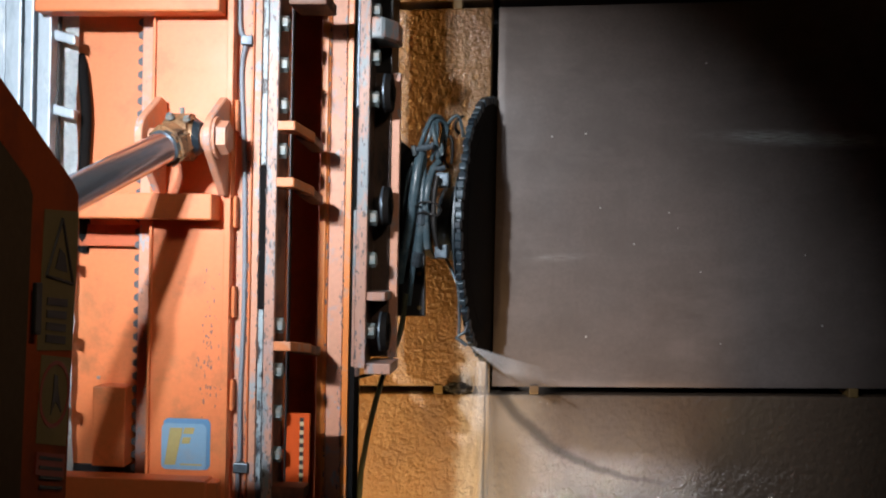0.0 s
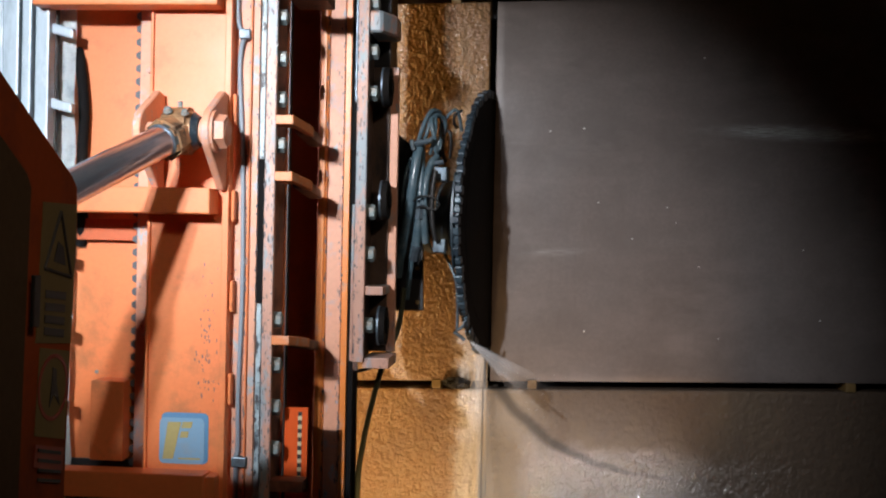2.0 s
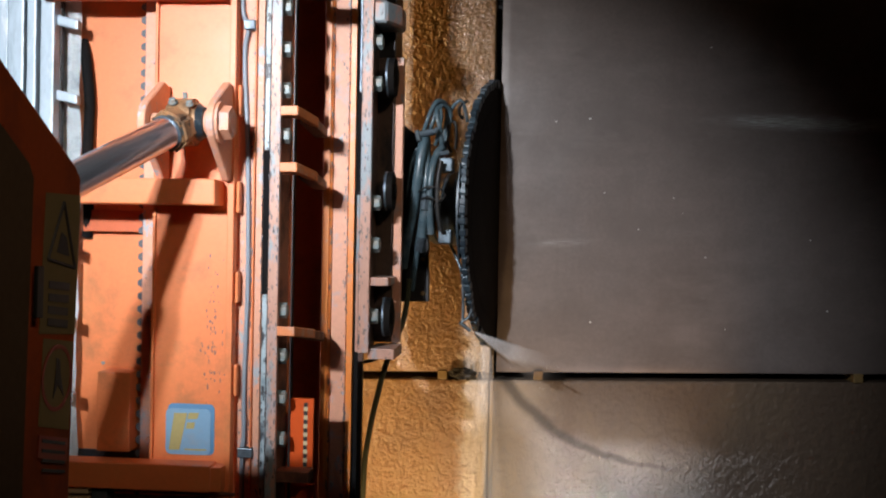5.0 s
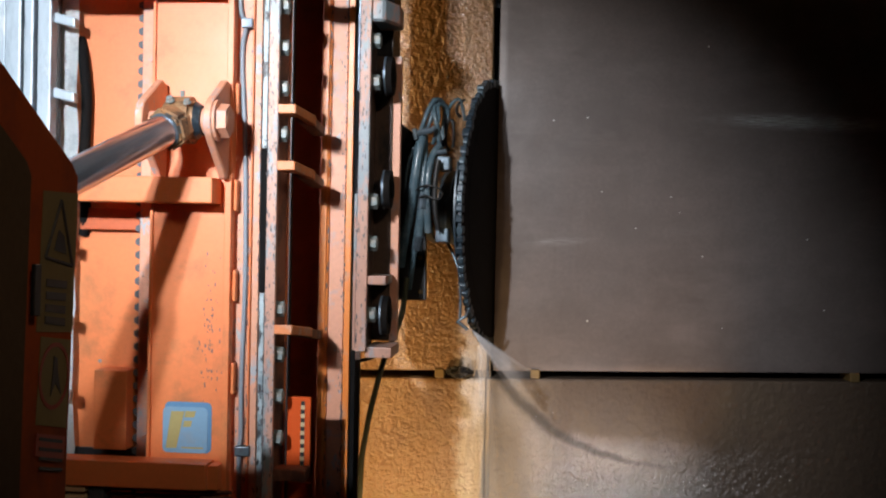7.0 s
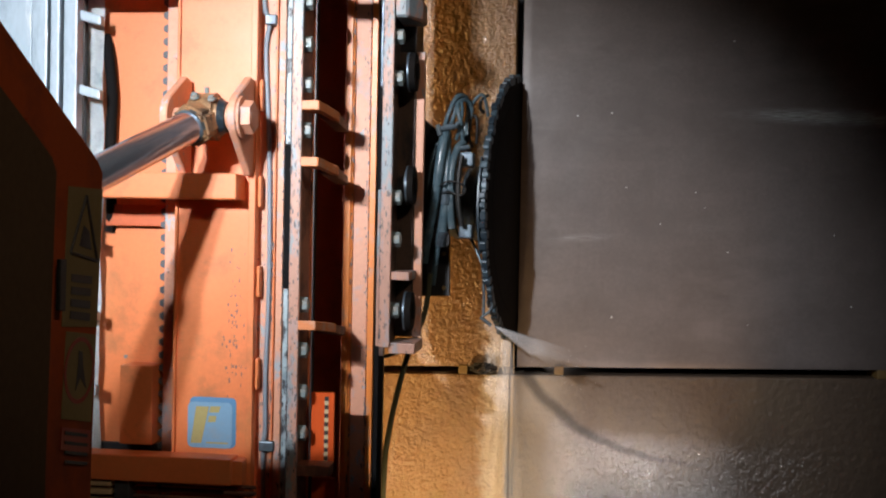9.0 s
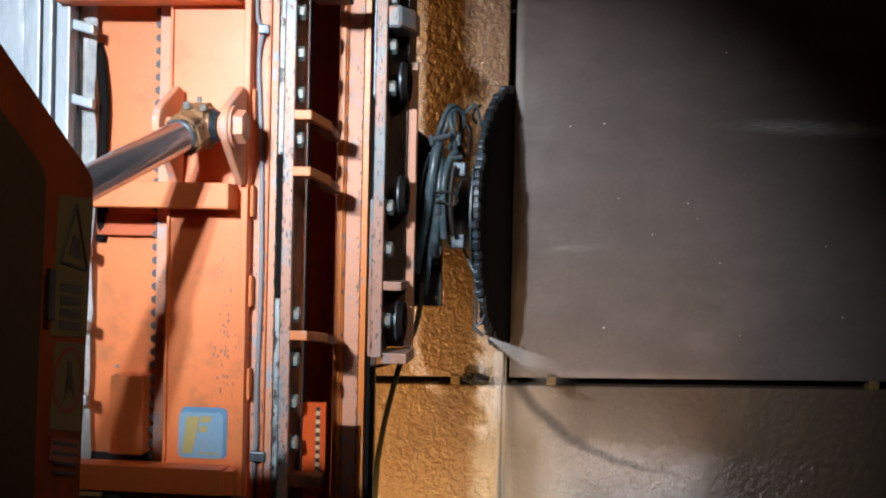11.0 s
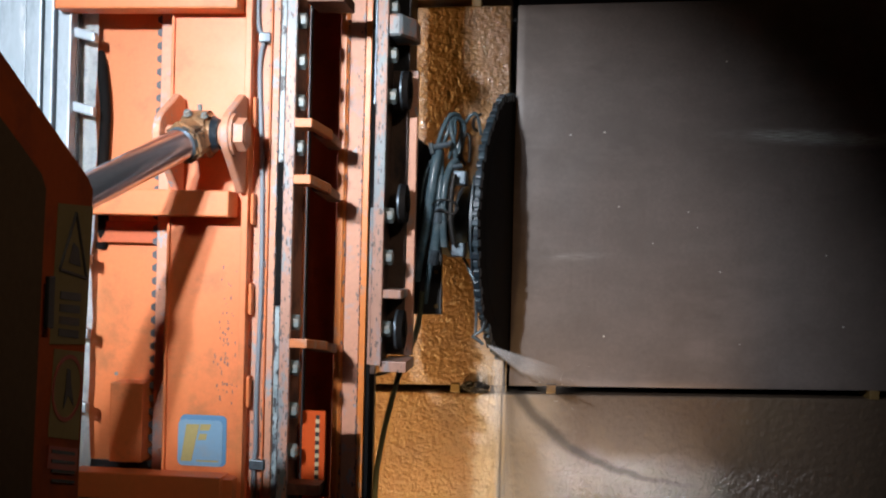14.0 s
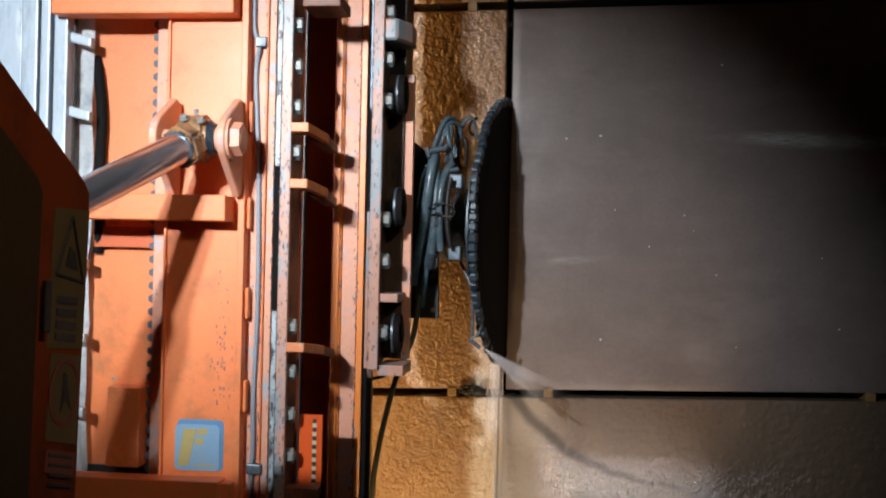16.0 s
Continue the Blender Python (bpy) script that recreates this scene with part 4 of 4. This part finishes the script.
for k in range(21):
    a = radians(-19 + 1.9 * k)
    w = 0.006 * math.sin(math.pi * (k + 0.5) / 21)
    rows_.append([bm.verts.new(BLADE @ Vector((x, r * math.cos(a), r * math.sin(a)))) for x, r in ((0.013, R - 0.05), (0.013, R + 0.001), (0.016 + w, R + 0.002), (0.018 + w, R - 0.05))])
for a, b in zip(rows_, rows_[1:]):
    for k in range(4):
        bm.faces.new((a[k], a[(k + 1) % 4], b[(k + 1) % 4], b[k]))
bm.faces.new(rows_[0])
bm.faces.new(rows_[-1][::-1])
bmesh.ops.recalc_face_normals(bm, faces=bm.faces)
part("guard_band", bm, TOOTH, head, "blue-grey band along the near teeth", smooth=True)


def head_box(name, x0, x1, y0, y1, z0, z1, mat, label=""):
    bm = box(bmesh.new(), x0, x1, y0, y1, z0, z1, 0.006)
    bm.transform(FRAME @ Matrix.Translation((0, 0.09, 0)))
    return part(name, bm, mat, head, label)


for z in (2.264, 1.990):
    cube("lug", GREY_STEEL, head, -0.386, -0.336, 4.03, 4.13, z - 0.027, z + 0.027, 0.006, "pale steel lug")
head_box("mounting_arm", 0.28, 0.42, -0.05, 0.05, -0.1, 0.3, DULL_BLACK)
part("mounting_plate", slab(bmesh.new(), [(-0.554, 1.729), (-0.434, 1.732), (-0.439, 1.967), (-0.485, 2.382), (-0.554, 2.437)], "y", 4.2, 4.225, 0.003), DULL_BLACK, head)
for v in ((-0.460, 4.195, 1.900), (-0.457, 4.195, 1.765)):
    part("plate_hole", rod(bmesh.new(), (v[0], 4.194, v[2]), (v[0], 4.199, v[2]), 0.009, None, 12), SPACER, head)

# hoses over the motor
hoses = thing("hose_bundle", "bundle of wet grey hydraulic hoses looped over the saw motor", "hoses")
hose("hose", [(-0.530, 4.120, 1.867), (-0.510, 4.080, 1.977), (-0.486, 4.050, 2.086), (-0.467, 4.030, 2.215), (-0.453, 4.040, 2.324), (-0.445, 4.080, 2.388)], 0.019, RUBBER, hoses)
hose("hose", [(-0.493, 4.120, 1.779), (-0.476, 4.100, 1.912), (-0.456, 4.060, 2.022), (-0.443, 4.040, 2.130), (-0.435, 4.050, 2.260), (-0.441, 4.100, 2.377)], 0.012, RUBBER, hoses)
hose("hose", [(-0.456, 4.080, 1.935), (-0.448, 4.050, 2.022), (-0.439, 4.030, 2.097), (-0.433, 4.030, 2.140)], 0.017, RUBBER, hoses)
hose("hose", [(-0.415, 4.050, 2.001), (-0.421, 4.020, 2.130), (-0.414, 4.020, 2.237), (-0.399, 4.050, 2.304), (-0.381, 4.080, 2.332)], 0.014, RUBBER, hoses)
hose("hose", [(-0.456, 4.080, 2.382), (-0.438, 4.060, 2.434), (-0.419, 4.080, 2.489), (-0.399, 4.100, 2.513), (-0.377, 4.150, 2.506), (-0.374, 4.180, 2.448), (-0.395, 4.180, 2.347)], 0.009, RUBBER, hoses)
hose("hose", [(-0.445, 4.100, 2.377), (-0.422, 4.080, 2.423), (-0.406, 4.090, 2.477), (-0.385, 4.120, 2.498), (-0.360, 4.160, 2.481), (-0.367, 4.180, 2.414), (-0.385, 4.180, 2.314)], 0.009, RUBBER, hoses)
hose("hose", [(-0.410, 4.120, 2.516), (-0.402, 4.070, 2.453), (-0.390, 4.070, 2.403), (-0.385, 4.100, 2.347)], 0.009, RUBBER, hoses)
hose("hose", [(-0.397, 4.120, 2.516), (-0.387, 4.080, 2.446), (-0.394, 4.070, 2.397), (-0.409, 4.100, 2.343)], 0.007, RUBBER, hoses)
hose("hose", [(-0.368, 4.200, 2.472), (-0.344, 4.180, 2.510), (-0.318, 4.180, 2.526), (-0.305, 4.200, 2.495), (-0.298, 4.240, 2.451)], 0.007, RUBBER, hoses)
hose("hose", [(-0.297, 4.200, 2.527), (-0.322, 4.180, 2.506), (-0.327, 4.200, 2.477), (-0.316, 4.240, 2.464)], 0.006, BLACK, hoses)
hose("hose", [(-0.385, 4.200, 2.423), (-0.347, 4.180, 2.444), (-0.336, 4.180, 2.408), (-0.340, 4.200, 2.338)], 0.006, BLACK, hoses)
hose("hose", [(-0.375, 4.200, 2.401), (-0.363, 4.160, 2.424), (-0.366, 4.160, 2.357), (-0.356, 4.200, 2.325)], 0.006, BLACK, hoses)
hose("hose", [(-0.479, 4.100, 2.329), (-0.496, 4.060, 2.271), (-0.507, 4.060, 2.173), (-0.507, 4.080, 2.065), (-0.531, 4.150, 1.932)], 0.007, RUBBER, hoses)
hose("hose", [(-0.377, 4.000, 2.275), (-0.387, 3.990, 2.193), (-0.385, 3.990, 2.087), (-0.372, 4.000, 2.010)], 0.010, BLACK, hoses)
hose("tie_strap", [(-0.460, 4.020, 2.159), (-0.428, 3.980, 2.175), (-0.380, 3.970, 2.171), (-0.357, 3.980, 2.146)], 0.004, BLACK, hoses)
hose("tie_strap", [(-0.453, 4.020, 2.129), (-0.419, 3.980, 2.137), (-0.375, 3.970, 2.124), (-0.357, 3.980, 2.146)], 0.004, BLACK, hoses)
hose("tie_strap", [(-0.408, 3.990, 2.180), (-0.410, 3.970, 2.154), (-0.402, 3.980, 2.129)], 0.004, RUBBER, hoses)
for p, q, r in (((-0.471, 4.040, 2.376), (-0.409, 4.040, 2.389), 0.012), ((-0.475, 4.030, 2.392), (-0.465, 4.030, 2.353), 0.009), ((-0.408, 4.040, 2.385), (-0.396, 4.040, 2.402), 0.010), ((-0.395, 4.050, 2.304), (-0.352, 4.050, 2.311), 0.010), ((-0.460, 4.070, 1.935), (-0.447, 4.050, 1.987), 0.019), ((-0.438, 4.020, 2.091), (-0.432, 4.020, 2.147), 0.019), ((-0.482, 4.050, 2.320), (-0.452, 4.050, 2.325), 0.005)):
    part("fitting", rod(bmesh.new(), p, q, r, None, 8), GREY_STEEL, hoses)

# water nozzle by the lower teeth
nozzle = thing("water_nozzle", "small bent steel water nozzle beside the lower teeth", "nozzle")
hose("pipe", [(-0.362, 4.200, 1.975), (-0.327, 4.160, 1.914), (-0.302, 4.150, 1.849), (-0.294, 4.150, 1.738), (-0.295, 4.150, 1.668)], 0.006, GREY_STEEL, nozzle)
hose("pipe_arm", [(-0.260, 4.150, 1.706), (-0.273, 4.150, 1.677), (-0.294, 4.150, 1.663), (-0.303, 4.150, 1.650)], 0.006, GREY_STEEL, nozzle)
hose("tip", [(-0.308, 4.150, 1.656), (-0.285, 4.150, 1.641), (-0.263, 4.150, 1.624)], 0.007, GREY_STEEL, nozzle)

# ---- things in the joints of the wall ----
for u, v in ((-0.411, 1.392), (0.002, 1.402), (1.336, 1.429), (-0.357, 3.060)):
    tagged(cube("joint_spacer", SPACER, None, u - 0.02, u + 0.02, 4.592, 4.75, v - 0.019, v + 0.019, 0.004), "small ochre spacer wedged in the wall joint", "spacer", "spacers in the joints")
bm = bmesh.new()
bmesh.ops.create_icosphere(bm, subdivisions=4, radius=1)
for v in bm.verts:
    v.co = Vector((v.co.x * 0.06, v.co.y * 0.05, v.co.z * 0.024)) * (1 + 0.35 * noise.noise(v.co * 3))
lump = part("rubber_lump", bm, BLACK, None, smooth=True)
lump.location = (-0.322, 4.600, 1.399)
tagged(lump, "dark frayed packing lump stuck in the joint", "packing")

# small pale flecks on the smooth panel
rng = random.Random(4)
bm = bmesh.new()
bmesh.ops.create_icosphere(bm, subdivisions=2, radius=0.006)
for v in bm.verts:
    v.co.y *= 0.5
fleck = part("fleck", bm, CHALK, wall)
for p in ((0.059, 4.600, 2.493), (0.203, 4.600, 2.506), (0.220, 4.600, 1.636), (0.705, 4.600, 2.811), (0.270, 4.600, 2.190), (0.561, 4.600, 2.173), (0.786, 4.600, 1.620), (1.130, 4.600, 2.003), (1.205, 4.600, 1.707), (0.698, 4.600, 1.923), (0.416, 4.600, 2.037)):
    f = again(fleck, p[0], 4.6, p[2], wall)
    big = 1.7 if p[0] < 0.25 else 1.0
    f.scale = (big * rng.uniform(0.4, 0.9), 1, big * rng.uniform(0.35, 0.7))
fleck.location = (0.600, 4.600, 2.108)
fleck.scale = (0.4, 1, 0.4)

# ---- water: a jet chopped by the teeth ----
def water_material(name, top, reach):
    m = bpy.data.materials.new(name)
    m.use_nodes = True
    n, l = m.node_tree.nodes, m.node_tree.links
    b = n["Principled BSDF"]
    b.inputs["Base Color"].default_value, b.inputs["Roughness"].default_value = (0.95, 0.97, 1.0, 1), 0.7
    co, no, ra = n.new("ShaderNodeTexCoord"), n.new("ShaderNodeTexNoise"), n.new("ShaderNodeMapRange")
    mp = n.new("ShaderNodeMapping")
    mp.inputs["Scale"].default_value = (6, 60, 60)
    no.inputs["Scale"].default_value, no.inputs["Detail"].default_value = 1.0, 5
    ra.inputs[1].default_value, ra.inputs[2].default_value, ra.inputs[3].default_value, ra.inputs[4].default_value = 0.3, 0.75, 0.04, top
    l.new(co.outputs["Object"], mp.inputs[0]), l.new(mp.outputs[0], no.inputs["Vector"]), l.new(no.outputs["Fac"], ra.inputs[0])
    sep, fade, mul = n.new("ShaderNodeSeparateXYZ"), n.new("ShaderNodeMapRange"), n.new("ShaderNodeMath")
    fade.interpolation_type = "SMOOTHSTEP"
    fade.inputs[1].default_value, fade.inputs[2].default_value, fade.inputs[3].default_value, fade.inputs[4].default_value = 0.0, reach, 1.0, 0.0
    mul.operation = "MULTIPLY"
    l.new(co.outputs["Object"], sep.inputs[0]), l.new(sep.outputs[0], fade.inputs[0])
    l.new(ra.outputs[0], mul.inputs[0]), l.new(fade.outputs[0], mul.inputs[1])
    l.new(mul.outputs[0], b.inputs["Alpha"])
    return m


WATER = water_material("water_spray", 0.36, 0.4)
MIST = water_material("water_mist", 0.2, 0.42)
DROP = material("water_drop", (0.8, 0.85, 0.9), 0.2, vary=0.05, bump=0)
spray = thing("water_spray", "fine white water jet and mist from the nozzle", "water spray")
NOZ = Vector((-0.248, 4.200, 1.616))
spray.location = NOZ
rng = random.Random(7)
for k in range(9):
    a = (k - 4) * 2.1 + rng.uniform(-0.6, 0.6)
    start = rng.uniform(0, 0.03)
    long = rng.uniform(0.4, 0.58) if abs(k - 4) < 3 else rng.uniform(0.18, 0.36)
    bm = rod(bmesh.new(), (start, 0, 0), (start + long, 0, 0), 0.0035, 0.0035 + long * 0.028, 12)
    st = part("streak", bm, WATER, spray, smooth=True)
    st.matrix_basis = pose(0, 0, 0, 0, a, rng.uniform(-3, 3))
bm = bmesh.new()
for k in range(160):
    d = rng.uniform(0.03, 0.45)
    bmesh.ops.create_icosphere(bm, subdivisions=1, radius=rng.uniform(0.0005, 0.0012), matrix=Matrix.Translation((d, d * rng.gauss(0, 0.12), d * rng.gauss(0, 0.11))))
part("mist", rod(bmesh.new(), (0.01, 0, 0), (0.4, 0, 0), 0.006, 0.085, 24), MIST, spray, smooth=True)
tagged(part("droplets", bm, DROP, spray), kind="stuff")


drips = thing("water_drips", "thin ochre slurry strands and falling mist under the disc", "dripping water")
FALL = water_material("falling_mist", 0.17, 1.1)
for k, (u, r) in enumerate(((0.0, 0.05), (0.035, 0.07), (-0.03, 0.06))):
    fall = part("falling_mist", rod(bmesh.new(), (0.0, 0, 0), (0.95 - 0.1 * k, 0, 0), 0.012, r, 20), FALL, drips, smooth=True)
    fall.matrix_basis = pose(-0.219 + 0.3 * u, 4.46 - 0.02 * k, 1.560 - 0.01 * k, 0, 90 - 50 * u, 0)
rng = random.Random(21)
for k in range(7):
    x = -0.285 + 0.016 * k + rng.uniform(-0.004, 0.004)
    top = 1.43 + 0.012 * k + rng.uniform(-0.01, 0.02)
    hose("strand", [(x, 4.585, top), (x + rng.uniform(-0.006, 0.006), 4.588, top - 0.04), (x + rng.uniform(-0.008, 0.008), 4.59, 1.385)], rng.uniform(0.0015, 0.003), SLURRY, drips)


def motions():
    # the disc turns slowly, its open side going down
    walk(disc, [(t, BLADE @ pose(0, 0, 0, -24 * t, 0, 0)) for t in np.arange(0, 16.01, 2.0)])
    # the jet's fall below the level, degrees, time by time
    JET = [(0, 27), (0.1, 33), (0.2, 42), (0.3, 28), (0.4, 27), (0.5, 33), (0.6, 42), (0.7, 29), (0.8, 33), (0.9, 29), (1.0, 38), (1.1, 28), (1.2, 34), (1.3, 28), (1.4, 38), (1.5, 27),
           (1.7, 36), (1.8, 28), (2, 36), (2.1, 42), (2.2, 28), (2.3, 27), (2.4, 32), (2.5, 74), (2.6, 28), (2.7, 28), (3, 28), (3.2, 38), (3.3, 28), (3.5, 36), (3.7, 28), (4, 42), (4.2, 28), (4.5, 36), (4.7, 28), (5, 28), (5.2, 40), (5.3, 28),
           (5.5, 38), (5.7, 28), (6, 30), (6.2, 40), (6.3, 27), (6.5, 26), (6.8, 28), (7, 44), (7.1, 28), (7.5, 30), (7.7, 38), (7.8, 28), (8, 30), (8.3, 28), (8.5, 44), (8.6, 28), (9, 27), (9.3, 38), (9.4, 28), (9.7, 36), (10, 28), (10.3, 40), (10.4, 28), (10.7, 36),
           (11, 29), (11.4, 28), (11.5, 36), (11.6, 46), (11.7, 28), (11.8, 32), (12, 33), (12.3, 40), (12.5, 27), (12.8, 28), (13, 34), (13.2, 28), (13.5, 44), (13.6, 28), (14, 27), (14.3, 28), (14.5, 42), (14.6, 28), (14.8, 28), (14.9, 36), (15, 55), (15.1, 30), (15.5, 27), (15.7, 38), (15.8, 28), (16, 35)]
    walk(spray, [(t, pose(NOZ.x, NOZ.y, NOZ.z, 0, a, 25)) for t, a in JET])


motions()
